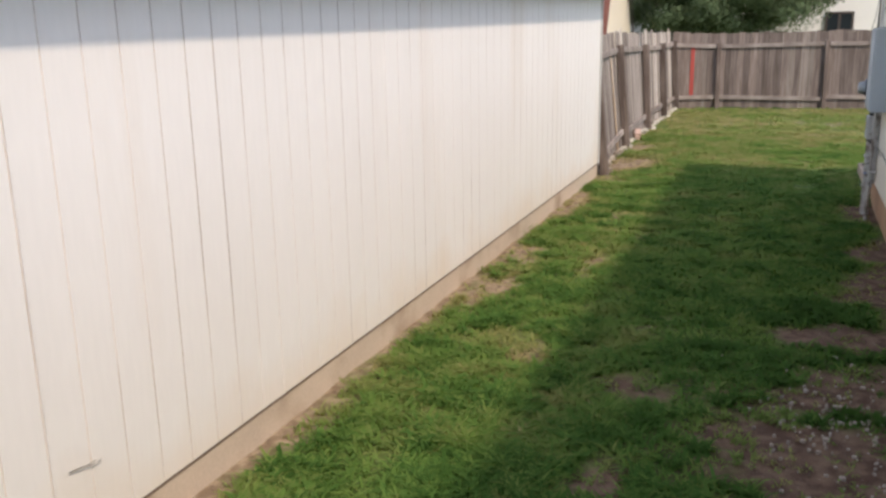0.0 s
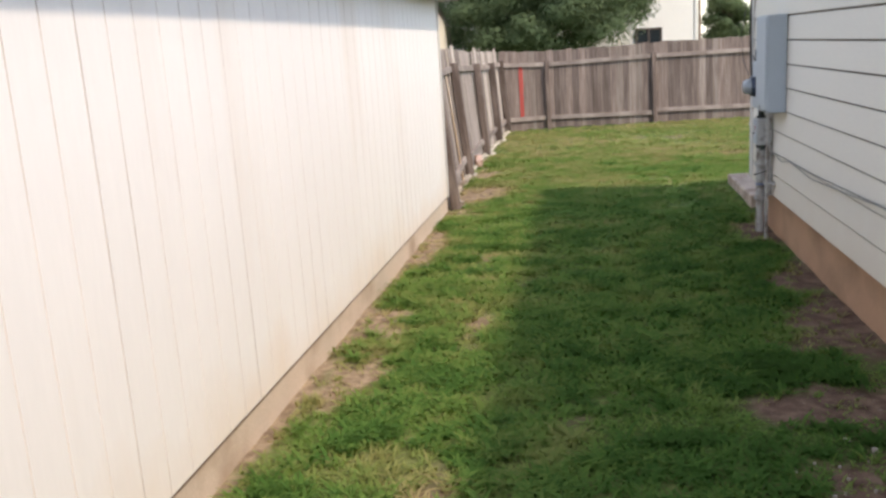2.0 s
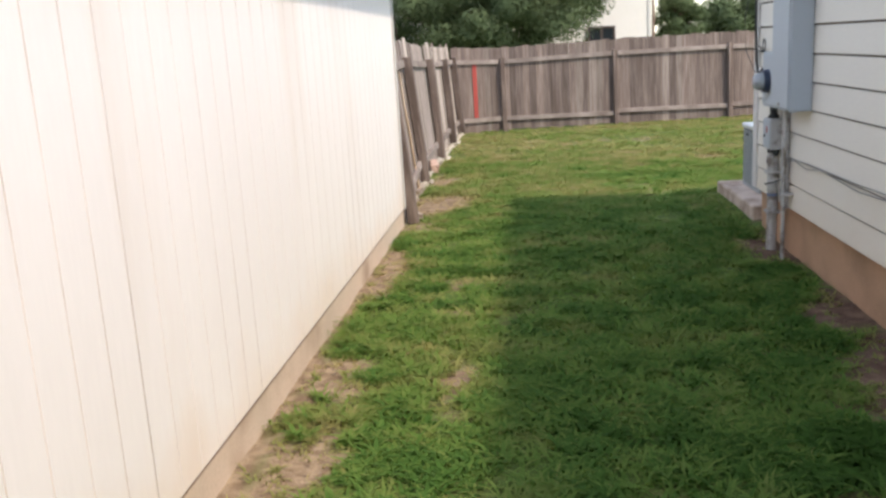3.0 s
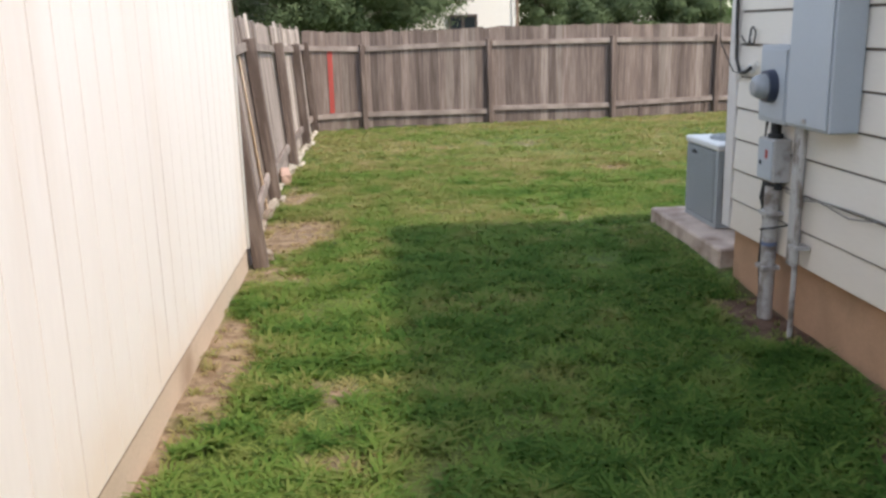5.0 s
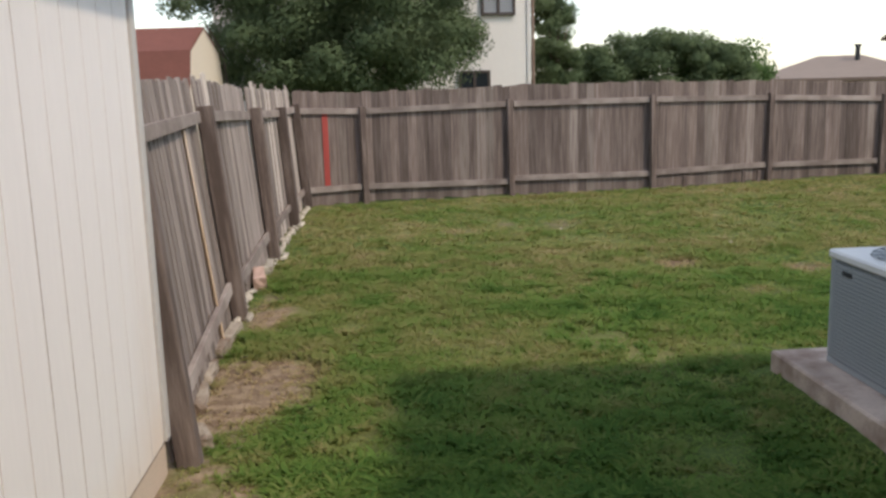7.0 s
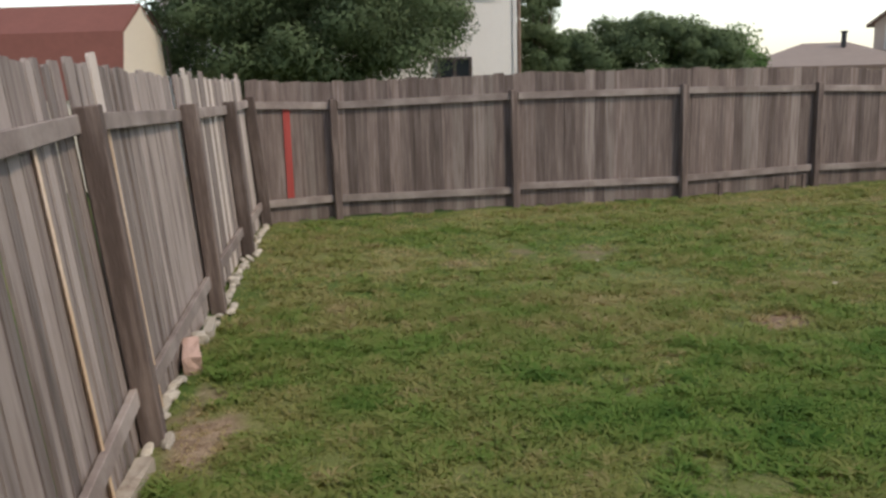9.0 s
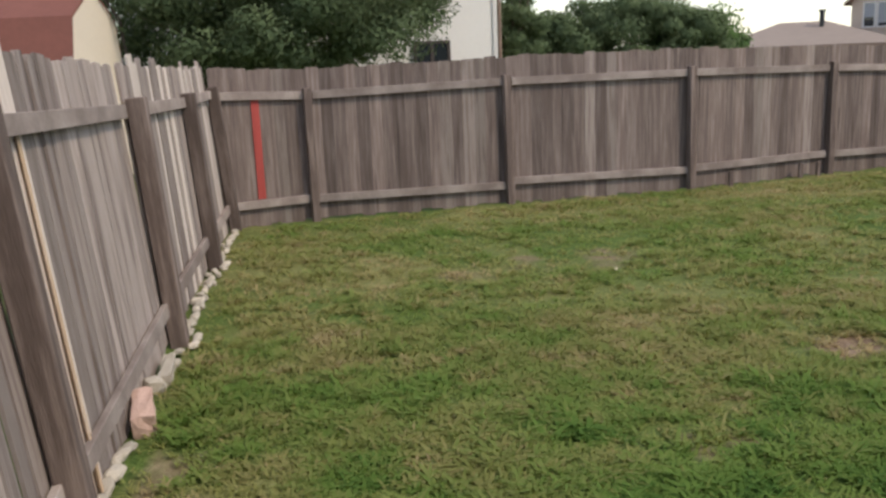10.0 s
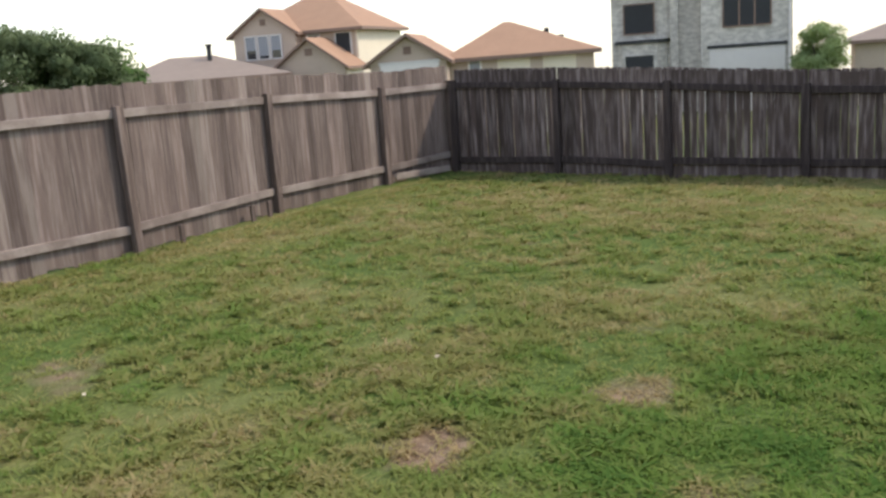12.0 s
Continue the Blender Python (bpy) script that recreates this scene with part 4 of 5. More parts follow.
def fence(label, posts, outward, seed, material, kick=False, rough_top=0.016, gap=0.004, lean=0.0, post_mat=M_POST, rail_mat=M_RAIL, over=0.22, red=None, pale=0.0, width=0.138, rail_lo=0.24, twist=2.2, shrink=(0.99, 1.015),
          post_w=0.09, raw_at=(), sunlit_at=(), tall_at=(), slits=()):
    """posts: x, y, top of post. outward: which side the pickets are on, seen along the line (+1: left)."""
    root = thing("wooden_fence", (posts[0][0], posts[0][1], 0), label, "fence")
    o = Vector((posts[0][0], posts[0][1], 0))
    r = random.Random(seed)
    meshes = [picket_mesh("picket", seed + k, width + (0.012 if k == 2 else 0), 0.012 + 0.006 * (k % 3), material) for k in range(5)]
    pale_mesh = picket_mesh("picket", seed + 9, width, 0.02, M_WOOD_G)
    sunlit_mesh = picket_mesh("picket", seed + 10, width, 0.02, M_WOOD_P)
    slim_mesh = picket_mesh("picket", seed + 13, width * 0.72, 0.014, material)
    raw_mesh = picket_mesh("picket", seed + 12, 0.048, 0.006, M_WOOD_R)
    leans = list(lean) if isinstance(lean, (list, tuple)) else [lean] * (len(posts) - 1)
    bay = -1
    red_mesh = picket_mesh("picket", seed + 11, width * 0.72, 0.012, M_RED)
    out_all = []
    for (x0, y0, h0), (x1, y1, h1) in zip(posts, posts[1:]):
        a, b = Vector((x0, y0, 0)) - o, Vector((x1, y1, 0)) - o
        d = (b - a).normalized()
        out = Vector((-d.y, d.x, 0)) * outward
        out_all.append(out)
        L = (b - a).length
        bay += 1
        tilt = Matrix.Rotation(leans[bay] * outward * -1, 4, d)
        frame_m = Matrix(((d.x, out.x, 0, 0), (d.y, out.y, 0, 0), (0, 0, 1, 0), (0, 0, 0, 1)))
        for zc0, zc1 in ((h0 - 0.075, h1 - 0.075), (rail_lo + r.uniform(-0.03, 0.03), rail_lo + r.uniform(-0.03, 0.03))):
            lo, hi = 0.047, L - 0.047
            bm = box(bmesh.new(), (lo, 0.006, -0.044), (hi, 0.044, 0.044), 0.004)

            for v in bm.verts:
                f = v.co.x / L
                v.co.z += zc0 * (1 - f) + zc1 * f
            part("rail", bm, rail_mat, root, at=Matrix.Translation(a) @ tilt @ frame_m)
        if kick:
            bm = box(bmesh.new(), (lo, 0.0445, 0.05), (hi, 0.056, over - 0.012 + 0.1), 0.003)
            for v in bm.verts:
                v.co.z += h0 + (h1 - h0) * v.co.x / L - 0.1 - 0.02
            part("cap_board", bm, material, root, at=Matrix.Translation(a) @ tilt @ frame_m)
            part("kickboard", box(bmesh.new(), (lo, 0.0445, -0.02), (hi, 0.056, rail_lo - 0.05), 0.003), material, root, at=Matrix.Translation(a) @ tilt @ frame_m)
        count = max(1, math.ceil(L / (width + gap)))
        step = L / count
        for i in range(count):
            k = r.randrange(5)
            me = meshes[k]
            s = step * (i + 0.5)
            world_p = a + d * s + o
            if red is not None and abs(world_p.x - red[0]) < 0.08 and abs(world_p.y - red[1]) < 0.5:
                mr = Matrix.Translation(a + d * s) @ tilt @ frame_m @ pose(0, 0.048, rail_lo + 0.05)
                shared("red_board", red_mesh, root, mr @ Matrix.Diagonal((0.85, 0.9, (h0 - 0.13 - rail_lo - 0.05) / PICKET_LEN, 1)))
                red = None
            warp = r.uniform(-1, 1) * twist
            if r.random() < pale:
                me = pale_mesh
            # pickets whose colour carries the sunlit edges
            if any(abs(world_p.y - q) < step / 2 for q in sunlit_at):
                me = sunlit_mesh
            h = h0 * (1 - s / L) + h1 * s / L + over + r.uniform(-rough_top, rough_top)
            if pale < 0.08 and r.random() < pale * 0.4:
                h += r.uniform(0.02, 0.07)
            if any(abs(world_p.y - q) < step / 2 for q in tall_at):
                h += 0.055
            if any(abs(world_p.y - q) < step / 2 for q in slits):
                me = slim_mesh
            zb = r.uniform(-0.03, 0.02)
            m = Matrix.Translation(a + d * s) @ tilt @ frame_m @ Matrix.Translation((r.uniform(-0.4, 0.4) * gap, 0.060 + r.uniform(0, 0.006) + abs(warp) * 0.001, zb)) @ \
                pose(0, 0, 0, 0, r.uniform(-0.5, 0.5) * (0.35 + twist * 0.12), warp) @ Matrix.Diagonal((r.uniform(*shrink), 1, (h - zb) / PICKET_LEN, 1))
            shared("picket", me, root, m)
        for q in raw_at:
            s = (q - o.y - a.y) / (b.y - a.y) * L
            if 0 < s < L:
                top = h0 * (1 - s / L) + h1 * s / L - 0.12
                shared("split_edge", raw_mesh, root, Matrix.Translation(a + d * s) @ tilt @ frame_m @ Matrix.Translation((0, 0.040, 0.02)) @ pose(0, 0, 0, 0, 0.5, 35) @ Matrix.Diagonal((1, 0.7, top / PICKET_LEN, 1)))
    for i, (x, y, h) in enumerate(posts):
        d = (Vector((posts[min(i + 1, len(posts) - 1)][0], posts[min(i + 1, len(posts) - 1)][1], 0)) - Vector((posts[max(i - 1, 0)][0], posts[max(i - 1, 0)][1], 0))).normalized()
        out = Vector((-d.y, d.x, 0)) * outward
        frame_m = Matrix(((d.x, out.x, 0, 0), (d.y, out.y, 0, 0), (0, 0, 1, 0), (0, 0, 0, 1)))
        tilt = Matrix.Rotation((leans[max(i - 1, 0)] + leans[min(i, len(leans) - 1)]) / 2 * outward * -1, 4, d)
        bm = box(bmesh.new(), (-post_w / 2, 0.045 - post_w, -0.25), (post_w / 2, 0.045, h), 0.006)
        part("post", bm, post_mat, root, at=Matrix.Translation(Vector((x, y, 0)) - o) @ tilt @ frame_m @ pose(0, 0, 0, r.uniform(-0.8, 0.8), r.uniform(-0.8, 0.8), r.uniform(-4, 4)))
    return root


fence("weathered grey picket fence leaning outward beside the lawn", [(-0.08, 10.10, 1.64), (-0.24, 12.88, 1.66), (-0.25, 15.45, 1.58), (-0.22, 17.6, 1.53), (-0.18, 19.42, 1.53)], 1, 40,
      M_WOOD_S, gap=0.012, lean=[radians(6.0), radians(5.2), radians(3.8), radians(4.2)], pale=0.05, over=0.22, twist=6.0, shrink=(0.92, 1.0), post_w=0.115,
      raw_at=(12.12, 13.34, 15.82), sunlit_at=(13.38, 15.75, 15.95, 16.45, 16.75, 17.1, 17.9, 18.2, 18.5, 18.9, 19.2), tall_at=(13.42, 15.75, 16.1, 16.7, 18.07, 19.05), slits=(11.58, 12.33, 14.62, 17.3))
back = fence("weathered grey-brown picket fence with one red picket", [(-0.30, 19.47, 1.50), (0.70, 19.73, 1.46), (3.0, 20.0, 1.50), (5.32, 20.15, 1.50), (7.5, 20.72, 1.46), (9.7, 21.12, 1.38), (11.1, 21.12, 1.38)], 1, 60,
      M_WOOD, gap=0.003, red=(0.12, 19.6), twist=2.0, pale=0.10, shrink=(1.02, 1.05))
# added out of view: blocks sky light so the near passage falls darker
fence("plain wooden fence added unseen behind the walk to dim the side passage", [(-0.02, -3.4, 1.62), (1.55, -3.4, 1.62), (3.08, -3.4, 1.62)], -1, 120, M_WOOD, shrink=(1.02, 1.05))
# added dark blocks that draw the dark openings below the bottom rail
for x, y, turn in ((5.86, 20.20, 14), (6.98, 20.52, 14), (7.26, 20.58, 14)):
    part("stake", box(bmesh.new(), (-0.03, -0.02, -0.1), (0.03, 0.02, 0.19), 0.005), M_POST, back, "small dark block standing in for a dark gap below the rail", at=pose(x + 0.30, y - 19.47, 0, 0, 0, turn))
part("low_board", box(bmesh.new(), (0, -0.015, -0.04), (1.15, 0.015, 0.05), 0.004), M_RAIL, back, "loose horizontal board near the ground", at=pose(10.10, 1.59, 0.09, 0, 1.5, 1))
# seen from its shaded side; that shade is also in the post and rail colour
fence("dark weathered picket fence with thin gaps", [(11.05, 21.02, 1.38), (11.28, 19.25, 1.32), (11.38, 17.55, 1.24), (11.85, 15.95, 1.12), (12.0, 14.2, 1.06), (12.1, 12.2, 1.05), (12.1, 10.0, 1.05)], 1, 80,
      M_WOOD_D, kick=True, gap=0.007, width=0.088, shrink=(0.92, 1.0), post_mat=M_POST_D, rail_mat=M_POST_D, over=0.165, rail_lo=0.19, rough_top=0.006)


# ---- edging stones ----
def stone_mesh(seed, material):
    bm = bmesh.new()
    bmesh.ops.create_icosphere(bm, subdivisions=2, radius=0.5)
    for v in bm.verts:
        n = noise.noise(v.co * 2.1 + Vector((seed * 7.3, 0, 0)))
        v.co *= 1 + 0.45 * n
        v.co.x = max(-0.42, min(0.42, v.co.x))
        v.co.z = max(-0.38, min(0.36, v.co.z))
    me = bpy.data.meshes.new("edging_stone")
    bm.to_mesh(me)
    bm.free()
    me.materials.append(material)
    return me


def stones():
    r = random.Random(12)
    ms = [stone_mesh(k, M_STONE) for k in range(5)]

    def lay(x, y, z, size, long=1.7, low=0.6):
        ob = new("edging_stone", ms[r.randrange(5)])
        ob.matrix_basis = pose(x, y, z, r.uniform(-12, 12), r.uniform(-12, 12), r.uniform(72, 108)) @ Matrix.Diagonal((size * long, size * 0.75, size * low, 1))
        tagged(ob, "rough pale limestone edging block below the picket fence", "stone", "stones along the fence")
    line_y = (12.7, 13.5, 14.0, 15.0, 16.1, 17.2, 18.0, 19.4)
    line_x = (-0.25, -0.275, -0.27, -0.235, -0.205, -0.235, -0.20, -0.155)
    post_y = (12.88, 15.45, 17.6)
    y = 12.75
    while y < 19.35:
        size = r.uniform(0.05, 0.11)
        x = float(np.interp(y, line_y, line_x))
        if any(abs(y - q) < 0.11 for q in post_y):
            x += 0.08
        if not 13.85 < y < 14.95:
            lay(x + r.uniform(-0.02, 0.03), y, 0.012, size)
        y += size * r.uniform(0.8, 1.7)
    for i in range(12):
        lay(-0.22 + r.uniform(-0.05, 0.07), 15.6 + 3.6 * r.random(), r.uniform(-0.005, 0.02), r.uniform(0.05, 0.10), 1.4, 0.8)
    lay(-0.25, 14.56, 0.03, 0.17, 1.1, 0.8)

    def block(name, x, y, z, size, turn, tip, material, label, group=""):
        piece = boxes((tuple(-q / 2 for q in size), tuple(q / 2 for q in size)))
        bmesh.ops.subdivide_edges(piece, edges=piece.edges[:], cuts=2, use_grid_fill=True)
        for v in piece.verts:
            v.co += Vector((r.uniform(-0.007, 0.007), r.uniform(-0.012, 0.012), r.uniform(-0.007, 0.007)))
            v.co *= 1 - 0.05 * (abs(v.co.x) > size[0] * 0.4) * (abs(v.co.z) > size[2] * 0.4)
        tagged(part(name, piece, material, at=pose(x, y, z, tip, 0, turn)), label, "stone", group)
    block("pink_block", -0.235, 14.10, 0.05, (0.11, 0.30, 0.13), 10, 8, M_PINK, "broken pinkish masonry block leaning at the fence foot")
    block("pale_block", -0.22, 14.80, 0.025, (0.075, 0.36, 0.09), 3, 2, M_STONE, "pale limestone block lying along the picket fence")
    for y, long, turn, x in ((10.38, 0.24, 20, -0.07), (10.98, 0.40, 8, -0.185), (11.45, 0.34, 2, -0.22), (12.22, 0.72, -3, -0.225)):
        block("concrete_piece", x, y, 0.01, (0.085, long, 0.09), turn, 0, M_CURB, "long pale concrete edging piece on bare soil", "edging pieces")


stones()


def litter():
    m = mat("dry_leaf_skin", (0.42, 0.37, 0.27), 0.8)
    for x, y, a in ((4.61, 15.1, 20), (3.04, 16.38, 70)):
        bm = bmesh.new()
        v = [bm.verts.new(q) for q in ((-0.03, -0.012, 0.03), (0.03, -0.018, 0.045), (0.038, 0.016, 0.03), (-0.01, 0.02, 0.055), (-0.035, 0.012, 0.04))]
        bm.faces.new(v)
        bmesh.ops.solidify(bm, geom=bm.faces[:], thickness=0.002)
        tagged(part("dry_leaf", bm, m, at=pose(x, y, 0, 0, 0, a) @ Matrix.Scale(0.7, 4)), "small pale dry leaf lying on the grass", "leaf")
    r = random.Random(9)
    bm = bmesh.new()
    for i in range(260):
        cx, cy, rx, ry, k = BARE[r.choice((0, 0, 0, 1, 2, 5, 5, 5, 6, 7, 8, 9))]
        x, y = cx + r.uniform(-1, 1) * rx, cy + r.uniform(-1, 1) * ry
        if x > 3.1 or x < -0.1:
            continue
        q = r.uniform(0, 6.3)
        L = r.uniform(0.015, 0.05)
        tube([(x, y, 0.004), (x + L * math.cos(q), y + L * math.sin(q), 0.012)], r.uniform(0.0015, 0.004), 4, bm)
    tagged(part("ground_litter", bm, M_BARK), "scattered dry twigs and bark bits on bare soil", "twigs", kind="stuff")
    bm = bmesh.new()
    for i in range(210):
        x, y = 2.68 + r.gauss(0, 0.25), 2.75 + r.gauss(0, 0.42)
        if x > 3.1:
            continue
        q = r.uniform(0.005, 0.008 + 0.010 * r.random() ** 2)
        k = r.uniform(0.5, 1.1)
        box(bm, (x - q, y - q * k, -0.015), (x + q * k, y + q * 0.7, q * 0.4), q * 0.25)
    tagged(part("gravel", bm, M_GRAVEL), "dull gravel bits scattered in shaded bare soil", "gravel", kind="stuff")


litter()


# ---- trees ----
def tree(at, label, radii, crown_z, trunk_h, leaves, size, seed, material=M_LEAF, lumps=26, trunk_r=0.16, clump=(0.28, 0.55), power=2.0):
    root = thing("tree", at, label, "tree")
    crown_z, trunk_h = crown_z - at[2], trunk_h - at[2]
    r = random.Random(seed)
    rn = np.random.RandomState(seed)
    bm = tube([(0, 0, -0.2), (0.05, 0.02, trunk_h * 0.5), (0.0, 0.05, trunk_h), (0.05, 0, crown_z)], trunk_r, 10, taper=0.45)
    centres = []
    for i in range(lumps):
        while True:
            p = Vector((r.uniform(-1, 1), r.uniform(-1, 1), r.uniform(-1, 1)))
            if 0.35 < (abs(p.x) ** power + abs(p.y) ** power + abs(p.z) ** power) ** (1 / power) < 0.95:
                break
        centres.append(Vector((p.x * radii[0], p.y * radii[1], crown_z + p.z * radii[2])))
    for c in centres[:12]:
        m = Vector((c.x * 0.4, c.y * 0.4, (trunk_h + c.z) / 2))
        tube([(0, 0.03, trunk_h * 0.85), m, c], trunk_r * 0.35, 6, bm, taper=0.25)
    part("trunk", bm, M_BARK, root)
    per = leaves // lumps
    P, shift, out = [], [], []
    for c in centres:
        shift.append(r.uniform(-0.22, 0.22))
        rad = min(radii) * r.uniform(*clump)
        q = rn.normal(0, 1, (per, 3))
        q /= np.linalg.norm(q, axis=1)[:, None]
        out.append(q.copy())
        q *= (rn.rand(per, 1) ** 0.45) * rad * np.array([1.15, 1.15, 0.8])
        P.append(q + np.array(c))
    P = np.concatenate(P)
    n = len(P)
    outward = np.concatenate(out)
    out = outward + rn.normal(0, 0.45, (n, 3))
    a = np.cross(out, rn.normal(0, 1, (n, 3)))
    a /= np.linalg.norm(a, axis=1)[:, None]
    b = np.cross(a, out)
    b /= np.linalg.norm(b, axis=1)[:, None]
    s = (size * rn.uniform(0.6, 1.3, n))[:, None]
    v = np.stack([P - a * s, P + b * s * 0.45, P + a * s, P - b * s * 0.45], 1).reshape(-1, 3)
    me = bpy.data.meshes.new("crown")
    me.from_pydata(v, [], np.arange(n * 4).reshape(-1, 4))
    tint = np.clip(rn.normal(0.42, 0.12, n) + np.repeat(shift, per), 0, 1)
    me.attributes.new("tint", "FLOAT", "POINT").data.foreach_set("value", np.repeat(tint, 4).astype(np.float32))
    me.polygons.foreach_set("use_smooth", np.ones(n, bool))
    soft = out * 0.45 + outward
    me.normals_split_custom_set_from_vertices(np.repeat(soft / np.linalg.norm(soft, axis=1)[:, None], 4, 0))
    me.materials.append(material)
    ob = new("crown", me)
    ob.parent = root
    return root


def land(x, y):
    return float(fall(np.array([x]), np.array([y]))[0])


tree((0.0, 27.0, land(0.4, 27)), "broad dark green leafy tree behind the wooden fence", (3.65, 2.8, 2.9), 4.2, 1.6, 260000, 0.044, 1, lumps=280, clump=(0.14, 0.30), power=3.0)
tree((-8.6, 27.5, land(-8, 27.5)), "dark leafy tree beside the red-roofed barn", (2.2, 2.2, 2.4), 3.8, 1.6, 16000, 0.085, 2)
tree((7.0, 37.0, land(7, 37)), "tall dark tree behind the white house", (0.85, 1.4, 3.4), 2.8, 1.0, 40000, 0.055, 3, lumps=110)
tree((12.3, 41.6, land(12.3, 41.6)), "low wide dark green tree behind the fence", (3.9, 3.0, 1.65), 1.9, 0.8, 90000, 0.07, 4, lumps=200, clump=(0.22, 0.4))
tree((15.2, 42.4, land(15.2, 42.4)), "smaller green round tree behind the fence", (1.75, 1.6, 1.6), 1.75, 0.8, 16000, 0.09, 5, M_LEAF_M, lumps=40)
tree((43.7, 28.8, land(43.7, 28.8)), "light green tree beside the stone house", (1.1, 1.1, 1.45), 0.6, 0.0, 22000, 0.06, 6, M_LEAF_L, lumps=40)


# ---- houses beyond the fences ----
def roof_bm(w, d, eave, ridge, over, hip_a, hip_b, gable_wall=None):
    """A roof over w x d (ridge along x); hip_a, hip_b: how far each ridge end lies in from the wall."""
    bm = bmesh.new()
    o = over
    e = [bm.verts.new(p) for p in ((-o, -o, eave), (w + o, -o, eave), (w + o, d + o, eave), (-o, d + o, eave))]
    u = [bm.verts.new(p) for p in ((hip_a - (o if hip_a == 0 else 0), d / 2, ridge), (w - hip_b + (o if hip_b == 0 else 0), d / 2, ridge))]
    for f in ((e[0], e[1], u[1], u[0]), (e[2], e[3], u[0], u[1]), (e[1], e[2], u[1]), (e[3], e[0], u[0]), (e[3], e[2], e[1], e[0])):
        bm.faces.new(f)
    low = bmesh.ops.extrude_face_region(bm, geom=[bm.faces[:][-1]])
    for v in low["geom"]:
        if isinstance(v, bmesh.types.BMVert):
            v.co.z -= 0.16
    bmesh.ops.recalc_face_normals(bm, faces=bm.faces)
    for f in bm.faces:
        f.material_index = int(f.normal.z < 0.08)
    return bm


def far_window(parent, x0, x1, z0, z1, y=0.0, bars=0, face="y", pane=M_GLASS, frame_mat=M_TRIM):
    w = new("window")
    w.parent = parent
    f = 0.07
    items = [((x0 - f, -0.05, z0 - f), (x0, 0.05, z1 + f)), ((x1, -0.05, z0 - f), (x1 + f, 0.05, z1 + f)),
             ((x0, -0.05, z0 - f), (x1, 0.05, z0)), ((x0, -0.05, z1), (x1, 0.05, z1 + f))]
    for k in range(bars):
        c = x0 + (x1 - x0) * (k + 1) / (bars + 1)
        items.append(((c - 0.04, -0.045, z0), (c + 0.04, 0.045, z1)))
    if face == "x":
        items = [((a[1], a[0], a[2]), (b[1], b[0], b[2])) for a, b in items]
        part("frame", boxes(*items), frame_mat, w)
        part("pane", boxes(((-0.02, x0, z0), (0.02, x1, z1))), pane, w)
        w.matrix_basis = Matrix.Translation((y, 0, 0))
    else:
        part("frame", boxes(*items), frame_mat, w)
        part("pane", boxes(((x0, -0.02, z0), (x1, 0.02, z1))), pane, w)
        w.matrix_basis = Matrix.Translation((0, y, 0))
    return w


def gable_wall(bm, x0, x1, y, z0, z1, zp, thick=0.15):
    pts = [(x0, z0), (x1, z0), (x1, z1), ((x0 + x1) / 2, zp), (x0, z1)]
    a = [bm.verts.new((x, y, z)) for x, z in pts]
    b = [bm.verts.new((x, y + thick, z)) for x, z in pts]
    for i in range(5):
        bm.faces.new((a[i], a[(i + 1) % 5], b[(i + 1) % 5], b[i]))
    bm.faces.new(a[::-1])
    bm.faces.new(b)
    bmesh.ops.recalc_face_normals(bm, faces=bm.faces)
    return bm


def gable_roof(x0, x1, y0, y1, eave, peak, over=0.3, t=0.14):
    """A two-slope roof, ridge along y."""
    bm = bmesh.new()
    xm, k = (x0 + x1) / 2, (peak - eave) / ((x1 - x0) / 2)
    prof = [(x0 - over, eave - over * k), (xm, peak), (x1 + over, eave - over * k), (x1 + over, eave - over * k + t), (xm, peak + t), (x0 - over, eave - over * k + t)]
    a = [bm.verts.new((x, y0 - over, z)) for x, z in prof]
    b = [bm.verts.new((x, y1, z)) for x, z in prof]
    for i in range(6):
        bm.faces.new((a[i], a[(i + 1) % 6], b[(i + 1) % 6], b[i]))
    bm.faces.new((a[0], a[1], a[4], a[5]))
    bm.faces.new((a[1], a[2], a[3], a[4]))
    bmesh.ops.recalc_face_normals(bm, faces=bm.faces)
    for f in bm.faces:
        f.material_index = int(f.normal.z < 0.08)
    return bm


def white_house():
    g = land(2, 32)
    h = thing("white_house", (-3.35, 31.2, g), "white two-storey house with lap siding behind the trees", "house")
    part("wall", boxes(((0, 0, -0.2), (8.55, 8, 6.2 - g))), M_WHITE, h)
    boards = bmesh.new()
    for i in range(30):
        z = 0.3 + i * 0.21
        box(boards, (-0.02, -0.012, z), (8.57, -0.001, z + 0.203))
    tagged(part("siding_board", boards, M_WHITE, h), kind="stuff")
    part("corner_trim", boxes(((8.50, -0.05, 0), (8.60, -0.031, 6.2 - g))), M_TRIM, h)
    part("downpipe", tube([(8.66, -0.02, 0), (8.66, -0.02, 6.1 - g)], 0.045, 8), M_FASCIA, h, "brown downpipe at the corner")
    part("roof", roof_bm(8.55, 8, 6.2 - g, 8.2 - g, 0.4, 3, 3), M_GREYROOF, h)
    far_window(h, 6.65, 7.38, 0.95 - g, 2.02 - g, -0.06, 1, frame_mat=M_BRONZE)
    far_window(h, 7.3, 8.1, 3.63 - g, 4.8 - g, -0.06, 1, pane=M_BLIND, frame_mat=M_BRONZE)


